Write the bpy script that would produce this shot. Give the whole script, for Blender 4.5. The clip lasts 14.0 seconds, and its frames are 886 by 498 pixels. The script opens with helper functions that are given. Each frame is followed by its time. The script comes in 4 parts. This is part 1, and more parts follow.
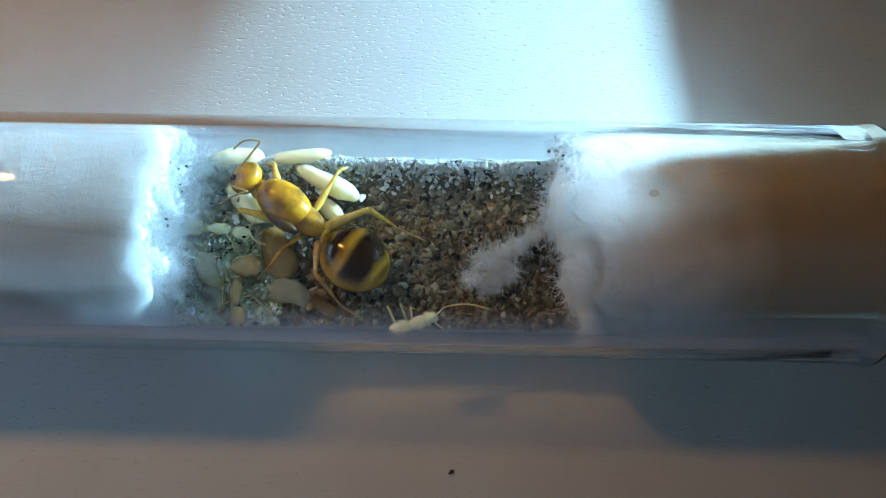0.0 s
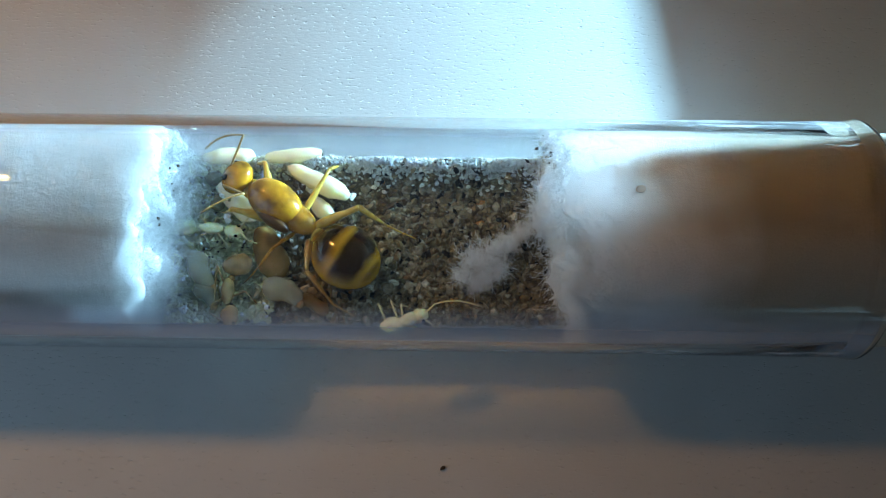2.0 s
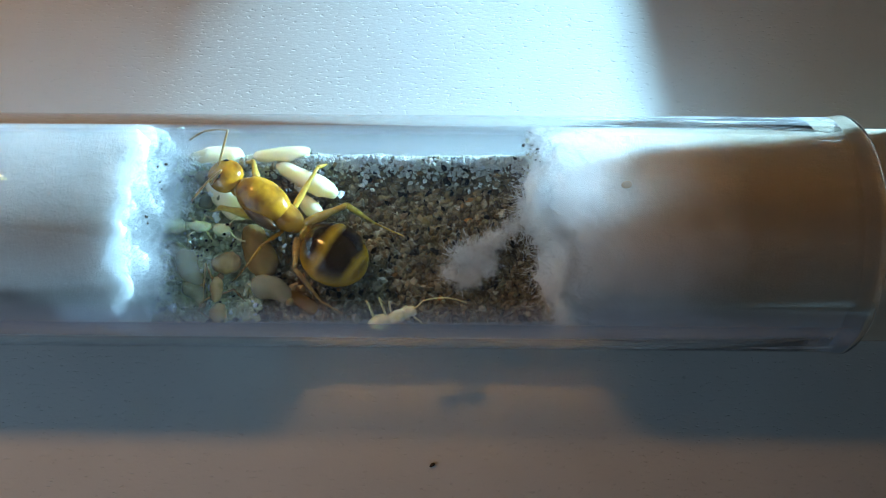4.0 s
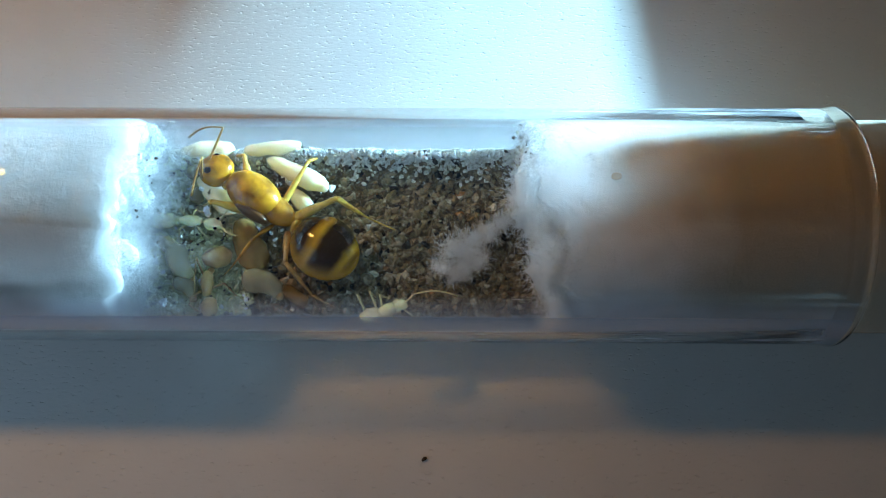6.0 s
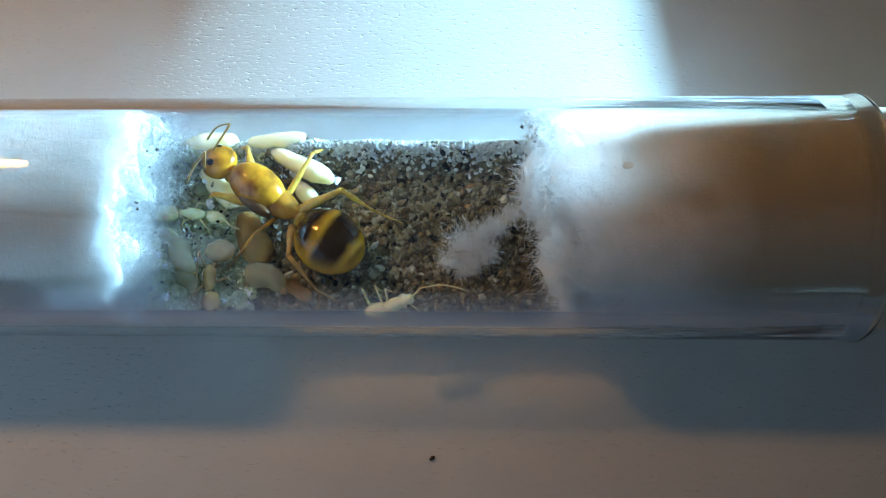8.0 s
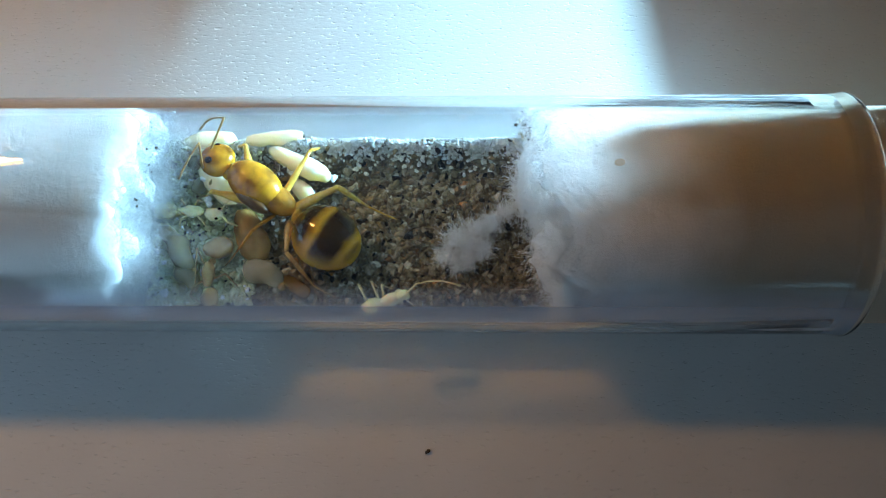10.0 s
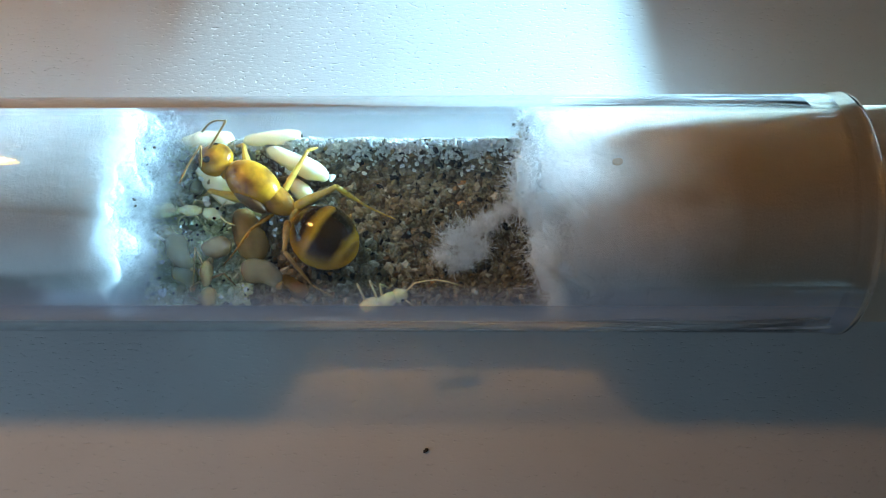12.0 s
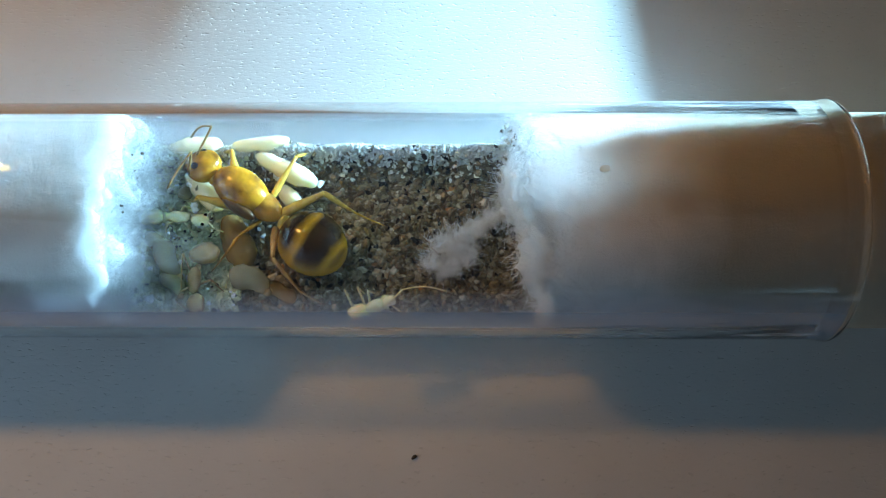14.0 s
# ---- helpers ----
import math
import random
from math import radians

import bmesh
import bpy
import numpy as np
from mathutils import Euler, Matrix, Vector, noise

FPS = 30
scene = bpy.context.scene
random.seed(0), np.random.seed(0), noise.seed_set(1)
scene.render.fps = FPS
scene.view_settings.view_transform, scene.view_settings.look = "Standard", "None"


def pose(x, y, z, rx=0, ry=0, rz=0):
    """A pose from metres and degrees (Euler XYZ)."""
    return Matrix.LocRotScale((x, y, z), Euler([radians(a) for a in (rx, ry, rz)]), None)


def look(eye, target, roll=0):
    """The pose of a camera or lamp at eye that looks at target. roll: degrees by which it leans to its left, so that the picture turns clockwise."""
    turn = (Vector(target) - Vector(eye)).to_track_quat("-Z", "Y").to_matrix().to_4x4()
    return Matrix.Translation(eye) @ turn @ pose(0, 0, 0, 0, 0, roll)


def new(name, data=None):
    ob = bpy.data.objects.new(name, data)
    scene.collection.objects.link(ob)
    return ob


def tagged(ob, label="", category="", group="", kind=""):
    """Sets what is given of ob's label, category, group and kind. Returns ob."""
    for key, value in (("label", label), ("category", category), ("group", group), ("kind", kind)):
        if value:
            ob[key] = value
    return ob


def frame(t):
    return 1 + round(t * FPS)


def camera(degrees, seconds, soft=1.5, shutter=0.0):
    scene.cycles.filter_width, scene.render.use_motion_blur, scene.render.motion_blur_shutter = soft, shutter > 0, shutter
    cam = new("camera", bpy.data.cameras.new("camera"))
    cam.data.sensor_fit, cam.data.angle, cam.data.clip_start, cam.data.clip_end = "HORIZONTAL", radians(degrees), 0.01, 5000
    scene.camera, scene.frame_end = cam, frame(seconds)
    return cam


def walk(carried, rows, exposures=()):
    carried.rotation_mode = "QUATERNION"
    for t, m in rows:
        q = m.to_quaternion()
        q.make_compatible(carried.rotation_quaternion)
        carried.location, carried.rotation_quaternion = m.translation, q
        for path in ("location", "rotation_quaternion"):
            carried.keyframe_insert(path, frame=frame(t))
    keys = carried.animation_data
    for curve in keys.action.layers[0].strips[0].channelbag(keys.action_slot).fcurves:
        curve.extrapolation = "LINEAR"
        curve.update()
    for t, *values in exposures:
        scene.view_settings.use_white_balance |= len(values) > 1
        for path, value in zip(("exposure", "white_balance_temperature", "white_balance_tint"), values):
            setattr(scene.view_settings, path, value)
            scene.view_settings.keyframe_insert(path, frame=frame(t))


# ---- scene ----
cam = camera(48.45, 14.0, soft=1.0)
walk(cam, [
    (0, pose(0.00078, -0.02549, 0.07000, 21.673, 0.454, 1.374)),
    (0.5, pose(0.00100, -0.02571, 0.07011, 21.752, 0.562, 1.315)),
    (1, pose(0.00118, -0.02591, 0.07018, 21.844, 0.601, 1.193)),
    (1.5, pose(0.00122, -0.02594, 0.07036, 21.784, 0.515, 1.090)),
    (2, pose(0.00127, -0.02605, 0.07040, 21.841, 0.429, 0.954)),
    (2.5, pose(0.00127, -0.02610, 0.07043, 21.855, 0.322, 0.783)),
    (3, pose(0.00163, -0.02636, 0.07048, 22.001, 0.445, 0.784)),
    (5.5, pose(0.00219, -0.02666, 0.07040, 22.028, 0.347, 0.357)),
    (6, pose(0.00274, -0.02700, 0.07010, 22.134, 0.631, 0.500)),
    (6.5, pose(0.00359, -0.02700, 0.06819, 22.836, 1.842, 0.928)),
    (7, pose(0.00356, -0.02678, 0.06738, 22.794, 2.094, 1.012)),
    (7.5, pose(0.00362, -0.02713, 0.06763, 22.731, 1.974, 0.943)),
    (8, pose(0.00389, -0.02702, 0.06809, 22.424, 2.015, 0.981)),
    (10.5, pose(0.00379, -0.02774, 0.06902, 22.429, 1.598, 0.670)),
    (11, pose(0.00366, -0.02766, 0.06905, 22.362, 1.527, 0.591)),
    (11.5, pose(0.00366, -0.02766, 0.06903, 22.367, 1.530, 0.591)),
    (12, pose(0.00361, -0.02770, 0.06910, 22.368, 1.447, 0.593)),
    (12.5, pose(0.00365, -0.02779, 0.06902, 22.515, 1.357, 0.567)),
    (13, pose(0.00387, -0.02764, 0.06905, 22.493, 1.353, 0.525)),
    (13.5, pose(0.00402, -0.02758, 0.06915, 22.537, 1.297, 0.492)),
    (14, pose(0.00407, -0.02758, 0.06912, 22.641, 1.160, 0.526)),
], exposures=[(0, 0.08), (3, 0.02), (5.5, 0.1), (6.5, 0.29), (7.1, 0.33), (7.5, 0.42), (8, 0.29), (10.5, 0.30), (14, 0.31)])

# ---- world and lights ----
MM = 0.001
world = bpy.data.worlds.new("room_world")
scene.world = world
world.use_nodes = True
world.node_tree.nodes["Background"].inputs[0].default_value = (0.34, 0.63, 1.0, 1)
world.node_tree.nodes["Background"].inputs[1].default_value = 0.014
scene.view_settings.exposure = 0.0


def mm(*p):
    return Vector(p) * MM


def area_lamp(name, eye, target, size, watts, colour):
    data = bpy.data.lights.new(name, "AREA")
    data.shape, data.size, data.energy, data.color = "DISK", size, watts, colour
    ob = new(name, data)
    ob.matrix_world = look(eye, target)
    return ob


# Cold torch, high above the table on the right, its beam cut by an added mask
TORCH = mm(394, 133, 74)
area_lamp("torch_light", TORCH, mm(-6, 10, 0), 0.0075, 13.5, (0.38, 0.74, 1.0))
# Warm room lamp, up on the left
lamp = bpy.data.lights.new("room_lamp_light", "SPOT")
lamp.energy, lamp.color, lamp.shadow_soft_size = 0.70, (1.0, 0.49, 0.11), 0.014
lamp.spot_size, lamp.spot_blend = math.radians(56), 1.0
new("room_lamp_light", lamp).matrix_world = look(mm(-143, 107, 212), mm(-66, 8, 0))

# Pale daylight from the window side, in front of the tube
area_lamp("window_light", mm(-100, -80, 66), mm(-28, -12, 0), 0.140, 0.032, (0.50, 0.74, 1.0))

# ---- materials ----


def material(name):
    m = bpy.data.materials.new(name)
    m.use_nodes = True
    return m, m.node_tree.nodes, m.node_tree.links, m.node_tree.nodes["Principled BSDF"]


def set_in(bsdf, **values):
    for key, v in values.items():
        bsdf.inputs[key.replace("_", " ")].default_value = v


def coords(nodes, links, scale=1.0):
    tc = nodes.new("ShaderNodeTexCoord")
    mp = nodes.new("ShaderNodeMapping")
    mp.inputs["Scale"].default_value = scale if isinstance(scale, tuple) else (scale, scale, scale)
    links.new(tc.outputs["Object"], mp.inputs["Vector"])
    return mp.outputs["Vector"]


def noise_tex(nodes, links, vec, scale, detail=4.0, rough=0.6):
    n = nodes.new("ShaderNodeTexNoise")
    n.inputs["Scale"].default_value = scale
    n.inputs["Detail"].default_value = detail
    n.inputs["Roughness"].default_value = rough
    links.new(vec, n.inputs["Vector"])
    return n.outputs["Fac"]


def ramp(nodes, links, fac, stops, mode="LINEAR"):
    r = nodes.new("ShaderNodeValToRGB")
    r.color_ramp.interpolation = mode
    while len(r.color_ramp.elements) < len(stops):
        r.color_ramp.elements.new(0.5)
    for e, (pos, col) in zip(r.color_ramp.elements, stops):
        e.position = pos
        e.color = (*col, 1)
    links.new(fac, r.inputs["Fac"])
    return r.outputs["Color"]


def bump(nodes, links, bsdf, height, distance, strength=1.0):
    b = nodes.new("ShaderNodeBump")
    b.inputs["Distance"].default_value = distance
    b.inputs["Strength"].default_value = strength
    links.new(height, b.inputs["Height"])
    links.new(b.outputs["Normal"], bsdf.inputs["Normal"])


def mat_paper():
    m, n, l, b = material("textured_paper")
    v = coords(n, l)
    big = noise_tex(n, l, v, 60, 3)
    l.new(ramp(n, l, big, [(0.3, (0.70, 0.70, 0.68)), (0.7, (0.78, 0.78, 0.76))]), b.inputs["Base Color"])
    fine = noise_tex(n, l, coords(n, l, (0.42, 1.0, 1.0)), 4200, 2, 0.5)
    pits = noise_tex(n, l, v, 8000, 2, 0.5)
    low = ramp(n, l, fine, [(0.27, (0, 0, 0)), (0.37, (0.9, 0.9, 0.9)), (0.6, (1, 1, 1))])
    mix = n.new("ShaderNodeMix")
    mix.data_type = "FLOAT"
    mix.inputs[0].default_value = 0.12
    l.new(low, mix.inputs[2])
    l.new(pits, mix.inputs[3])
    bump(n, l, b, mix.outputs[0], 0.00009, 0.7)
    set_in(b, Roughness=0.7)
    b.inputs["Specular IOR Level"].default_value = 0.25
    return m


def mat_glass():
    m, n, l, b = material("clear_glass")
    set_in(b, Roughness=0.015, IOR=1.5)
    b.inputs["Transmission Weight"].default_value = 1.0
    b.inputs["Base Color"].default_value = (0.97, 0.985, 0.985, 1)
    return m


def mat_cotton(name="dimmed_cotton_wool", low=(0.29, 0.29, 0.285), high=(0.36, 0.36, 0.355), warm_tint=False):
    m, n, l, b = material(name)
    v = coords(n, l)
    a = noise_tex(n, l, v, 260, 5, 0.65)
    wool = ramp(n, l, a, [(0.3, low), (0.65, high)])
    if warm_tint:
        # brown painted in from the open end, where only warm lamplight falls
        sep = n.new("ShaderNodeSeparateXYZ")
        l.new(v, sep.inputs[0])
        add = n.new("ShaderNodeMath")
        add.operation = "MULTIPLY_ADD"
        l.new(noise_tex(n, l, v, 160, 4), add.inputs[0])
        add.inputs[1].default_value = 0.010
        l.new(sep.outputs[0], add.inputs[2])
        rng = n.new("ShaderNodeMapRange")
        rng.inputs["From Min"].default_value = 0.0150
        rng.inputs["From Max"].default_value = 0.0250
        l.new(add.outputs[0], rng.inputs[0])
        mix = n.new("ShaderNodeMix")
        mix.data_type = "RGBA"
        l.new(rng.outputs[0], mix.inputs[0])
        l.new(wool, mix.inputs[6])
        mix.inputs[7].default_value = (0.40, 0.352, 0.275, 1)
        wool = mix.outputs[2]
    l.new(wool, b.inputs["Base Color"])
    set_in(b, Roughness=0.95)
    b.inputs["Specular IOR Level"].default_value = 0.1
    b.inputs["Subsurface Weight"].default_value = 0.85
    b.inputs["Subsurface Radius"].default_value = (1.0, 1.0, 1.0)
    b.inputs["Subsurface Scale"].default_value = 0.0070
    if warm_tint:
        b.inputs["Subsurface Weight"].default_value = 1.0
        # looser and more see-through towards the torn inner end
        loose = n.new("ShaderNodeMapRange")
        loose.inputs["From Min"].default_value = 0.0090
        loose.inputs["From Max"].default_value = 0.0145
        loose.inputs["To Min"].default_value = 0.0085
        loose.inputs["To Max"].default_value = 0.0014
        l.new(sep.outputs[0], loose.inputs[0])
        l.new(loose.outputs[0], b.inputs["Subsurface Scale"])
    bump(n, l, b, noise_tex(n, l, v, 700 if warm_tint else 900, 6, 0.75), 0.0003, 0.6)
    return m


def mat_fibre(name, white):
    m, n, l, b = material(name)
    set_in(b, Roughness=0.6)
    l.new(ramp(n, l, noise_tex(n, l, coords(n, l), 900, 2), [(0.3, (white * 0.88,) * 3), (0.7, (white,) * 3)]), b.inputs["Base Color"])
    return m


SAND_STOPS = [(0.0, (0.016, 0.014, 0.010)), (0.07, (0.120, 0.084, 0.042)), (0.20, (0.165, 0.120, 0.062)),
              (0.38, (0.215, 0.160, 0.080)), (0.58, (0.265, 0.205, 0.108)), (0.78, (0.32, 0.26, 0.16)),
              (0.93, (0.50, 0.44, 0.32)), (0.994, (0.50, 0.22, 0.06))]


def mat_sand(name, per_object):
    m, n, l, b = material(name)
    if per_object:
        src = n.new("ShaderNodeObjectInfo").outputs["Random"]
    else:
        src = n.new("ShaderNodeNewGeometry").outputs["Random Per Island"]
    col = ramp(n, l, src, SAND_STOPS, "CONSTANT")
    v = coords(n, l)
    mott = noise_tex(n, l, v, 5000, 3)
    mix = n.new("ShaderNodeMix")
    mix.data_type = "RGBA"
    mix.blend_type = "MULTIPLY"
    mix.inputs[0].default_value = 0.5
    l.new(col, mix.inputs[6])
    l.new(ramp(n, l, mott, [(0.3, (0.55, 0.5, 0.45)), (0.6, (1.15, 1.1, 1.05))]), mix.inputs[7])
    l.new(mix.outputs[2], b.inputs["Base Color"])
    set_in(b, Roughness=0.33)
    b.inputs["Subsurface Weight"].default_value = 0.7
    b.inputs["Subsurface Radius"].default_value = (1.0, 0.9, 0.7)
    b.inputs["Subsurface Scale"].default_value = 0.0016
    return m


def mat_sand_bed():
    m, n, l, b = material("packed_sand")
    v = coords(n, l)
    vor = n.new("ShaderNodeTexVoronoi")
    vor.inputs["Scale"].default_value = 2600
    l.new(v, vor.inputs["Vector"])
    sep = n.new("ShaderNodeSeparateColor")
    l.new(vor.outputs["Color"], sep.inputs[0])
    l.new(ramp(n, l, sep.outputs[0], SAND_STOPS, "CONSTANT"), b.inputs["Base Color"])
    bump(n, l, b, vor.outputs["Distance"], 0.0003, 0.8)
    set_in(b, Roughness=0.6)
    return m


def mat_chitin(name, base, dark, rough=0.24, sss=0.25, scale=0.0006, grain=1800):
    m, n, l, b = material(name)
    v = coords(n, l)
    a = noise_tex(n, l, v, grain, 3)
    l.new(ramp(n, l, a, [(0.32, dark), (0.62, base)]), b.inputs["Base Color"])
    set_in(b, Roughness=rough)
    b.inputs["Subsurface Weight"].default_value = sss
    b.inputs["Subsurface Radius"].default_value = (1.0, 0.6, 0.2)
    b.inputs["Subsurface Scale"].default_value = scale
    b.inputs["Coat Weight"].default_value = 0.5
    b.inputs["Coat Roughness"].default_value = 0.12
    bump(n, l, b, noise_tex(n, l, v, 14000, 2), 0.00001, 0.5)
    return m


def mat_gaster():
    """Honey-yellow with dark brown bands across the back; +x of the part runs to its tip."""
    m, n, l, b = material("banded_chitin")
    v = coords(n, l)
    sep = n.new("ShaderNodeSeparateXYZ")
    l.new(v, sep.inputs[0])
    wob = noise_tex(n, l, v, 420, 3)
    add = n.new("ShaderNodeMath")
    add.operation = "MULTIPLY_ADD"
    l.new(wob, add.inputs[0])
    add.inputs[1].default_value = 0.0009
    l.new(sep.outputs[0], add.inputs[2])
    rng = n.new("ShaderNodeMapRange")
    rng.inputs["From Min"].default_value = -0.00205
    rng.inputs["From Max"].default_value = 0.00295
    l.new(add.outputs[0], rng.inputs[0])
    honey, brown = (0.44, 0.22, 0.014), (0.032, 0.013, 0.003)
    bands = ramp(n, l, rng.outputs[0], [(0.0, brown), (0.27, brown), (0.355, (0.26, 0.12, 0.008)), (0.41, (0.38, 0.19, 0.012)), (0.49, brown),
                                        (0.78, brown), (0.86, honey), (0.885, honey), (0.94, brown)])
    side = n.new("ShaderNodeMapRange")
    side.interpolation_type = "SMOOTHSTEP"
    side.inputs["From Min"].default_value = 0.0000
    side.inputs["From Max"].default_value = 0.0014
    l.new(sep.outputs[2], side.inputs[0])
    mix = n.new("ShaderNodeMix")
    mix.data_type = "RGBA"
    l.new(side.outputs[0], mix.inputs[0])
    mix.inputs[6].default_value = (*honey, 1)
    l.new(bands, mix.inputs[7])
    l.new(mix.outputs[2], b.inputs["Base Color"])
    set_in(b, Roughness=0.13)
    b.inputs["Subsurface Weight"].default_value = 0.2
    b.inputs["Subsurface Radius"].default_value = (1.0, 0.6, 0.2)
    b.inputs["Subsurface Scale"].default_value = 0.0005
    b.inputs["Coat Weight"].default_value = 0.35
    b.inputs["Coat Roughness"].default_value = 0.10
    return m


def mat_plain(name, colour, rough=0.5, sss=0.0, scale=0.0006, vary=0.12, grain=900):
    m, n, l, b = material(name)
    v = coords(n, l)
    a = noise_tex(n, l, v, grain, 3)
    lo = tuple(c * (1 - vary) for c in colour)
    hi = tuple(min(1, c * (1 + vary)) for c in colour)
    l.new(ramp(n, l, a, [(0.3, lo), (0.7, hi)]), b.inputs["Base Color"])
    set_in(b, Roughness=rough)
    b.inputs["Subsurface Weight"].default_value = sss
    b.inputs["Subsurface Radius"].default_value = (1.0, 0.8, 0.5)
    b.inputs["Subsurface Scale"].default_value = scale
    return m


def mat_film():
    m, n, l, b = material("painted_haze_film")
    v = coords(n, l)
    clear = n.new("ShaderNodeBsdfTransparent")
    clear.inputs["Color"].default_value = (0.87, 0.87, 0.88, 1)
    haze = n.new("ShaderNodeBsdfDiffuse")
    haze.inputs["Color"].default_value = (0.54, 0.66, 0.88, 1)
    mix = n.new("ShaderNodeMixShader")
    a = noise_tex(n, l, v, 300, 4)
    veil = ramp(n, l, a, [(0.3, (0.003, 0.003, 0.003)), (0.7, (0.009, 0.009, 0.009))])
    # bluish haze painted along the near side, for blue-lit paper behind the glass
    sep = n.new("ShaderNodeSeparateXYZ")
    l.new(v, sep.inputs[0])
    near_haze = n.new("ShaderNodeMapRange")
    near_haze.inputs["From Min"].default_value = -0.0063
    near_haze.inputs["From Max"].default_value = -0.0072
    near_haze.inputs["To Max"].default_value = 0.38
    l.new(sep.outputs[1], near_haze.inputs[0])
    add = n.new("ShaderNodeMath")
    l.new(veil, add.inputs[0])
    l.new(near_haze.outputs[0], add.inputs[1])
    # a second painted band on the far side, for the rim's pale reflection
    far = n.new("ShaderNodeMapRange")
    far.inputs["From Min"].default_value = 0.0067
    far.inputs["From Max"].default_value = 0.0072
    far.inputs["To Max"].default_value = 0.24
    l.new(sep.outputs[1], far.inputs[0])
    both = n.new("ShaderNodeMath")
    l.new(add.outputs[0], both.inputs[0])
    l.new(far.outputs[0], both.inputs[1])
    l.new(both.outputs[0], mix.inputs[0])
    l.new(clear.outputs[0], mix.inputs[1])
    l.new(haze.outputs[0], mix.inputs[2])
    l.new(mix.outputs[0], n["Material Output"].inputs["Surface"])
    return m


def mat_edge_gleam():
    m, n, l, b = material("pale_edge_gleam")
    # pale patchy layer that stands in for light caught in the glass edge
    v = coords(n, l, (0.12, 1.0, 1.0))
    clear = n.new("ShaderNodeBsdfTransparent")
    gleam = n.new("ShaderNodeBsdfDiffuse")
    gleam.inputs["Color"].default_value = (0.78, 0.80, 0.82, 1)
    mix = n.new("ShaderNodeMixShader")
    l.new(ramp(n, l, noise_tex(n, l, v, 1500, 3), [(0.38, (0.08, 0.08, 0.08)), (0.58, (0.36, 0.36, 0.36)), (0.70, (0.85, 0.85, 0.85))]), mix.inputs[0])
    l.new(clear.outputs[0], mix.inputs[1])
    l.new(gleam.outputs[0], mix.inputs[2])
    l.new(mix.outputs[0], n["Material Output"].inputs["Surface"])
    return m


EDGE_GLEAM = mat_edge_gleam()
FILM = mat_film()
# White cotton in dimmed and bright copies, the grey holding down strong light.
PAPER, GLASS, DIM_COTTON = mat_paper(), mat_glass(), mat_cotton()
DIM_FIBRE, BRIGHT_FIBRE = mat_fibre("dimmed_cotton_fibre", 0.44), mat_fibre("bright_cotton_fibre", 0.92)
# White wool whose outer part carries the warm, dim light as brown.
WARM_COTTON = mat_cotton("warm_tinted_cotton_wool", (0.80, 0.80, 0.80), (0.88, 0.88, 0.88), True)
FLUFF = mat_cotton("bright_cotton_wool", (0.88, 0.88, 0.88), (0.95, 0.95, 0.95))
SAND_ONE, SAND_MANY, SAND_BED = mat_sand("sand_grain", True), mat_sand("sand_grains", False), mat_sand_bed()
AMBER = mat_chitin("amber_chitin", (0.50, 0.225, 0.011), (0.11, 0.035, 0.002), 0.2, 0.35, 0.0007, 620)
LEG = mat_chitin("leg_chitin", (0.56, 0.37, 0.055), (0.36, 0.20, 0.025), 0.3, 0.3, 0.0003)
ANTENNA = mat_chitin("antenna_chitin", (0.42, 0.24, 0.06), (0.26, 0.13, 0.03), 0.35, 0.2, 0.0002)
WAIST = mat_chitin("waist_chitin", (0.44, 0.20, 0.020), (0.15, 0.05, 0.004), 0.2, 0.35, 0.0006, 700)
GASTER = mat_gaster()
DARK = mat_plain("dark_brown_chitin", (0.05, 0.022, 0.010), 0.3)
EYE = mat_plain("black_eye", (0.012, 0.010, 0.009), 0.15)
PALE = mat_chitin("pale_chitin", (0.90, 0.76, 0.36), (0.76, 0.60, 0.22), 0.3, 0.5, 0.0005)
CALLOW = mat_chitin("callow_chitin", (0.92, 0.84, 0.56), (0.80, 0.66, 0.34), 0.16, 0.6, 0.0007, 2400)
PALE_LEG = mat_chitin("pale_leg_chitin", (0.74, 0.62, 0.34), (0.60, 0.46, 0.22), 0.35, 0.4, 0.0003)
TAN = mat_chitin("tan_chitin", (0.40, 0.25, 0.10), (0.26, 0.15, 0.05), 0.35, 0.5, 0.0006)
CREAM = mat_plain("cream_pupa_skin", (0.88, 0.72, 0.48), 0.2, 0.9, 0.0018, 0.10, 500)
AMBER_PUPA = mat_plain("amber_pupa_skin", (0.55, 0.32, 0.12), 0.2, 0.9, 0.0022, 0.45, 380)
AMBER_PUPA.node_tree.nodes["Principled BSDF"].inputs["Transmission Weight"].default_value = 0.72
AMBER_PUPA.node_tree.nodes["Principled BSDF"].inputs["IOR"].default_value = 1.2
LARVA = mat_plain("glassy_larva_skin", (0.60, 0.52, 0.36), 0.12, 0.9, 0.0026, 0.3, 380)
LARVA.node_tree.nodes["Principled BSDF"].inputs["Transmission Weight"].default_value = 0.6
LARVA.node_tree.nodes["Principled BSDF"].inputs["IOR"].default_value = 1.15
QUARTZ = mat_plain("white_quartz", (0.80, 0.81, 0.80), 0.18, 0.4, 0.0003, 0.05)
OLIVE = mat_plain("olive_quartz", (0.90, 0.80, 0.44), 0.12, 0.8, 0.0016, 0.3, 700)
OLIVE.node_tree.nodes["Principled BSDF"].inputs["Transmission Weight"].default_value = 0.1
GRAVEL = mat_plain("yellowed_quartz", (0.95, 0.90, 0.70), 0.15, 0.8, 0.0014, 0.08, 700)
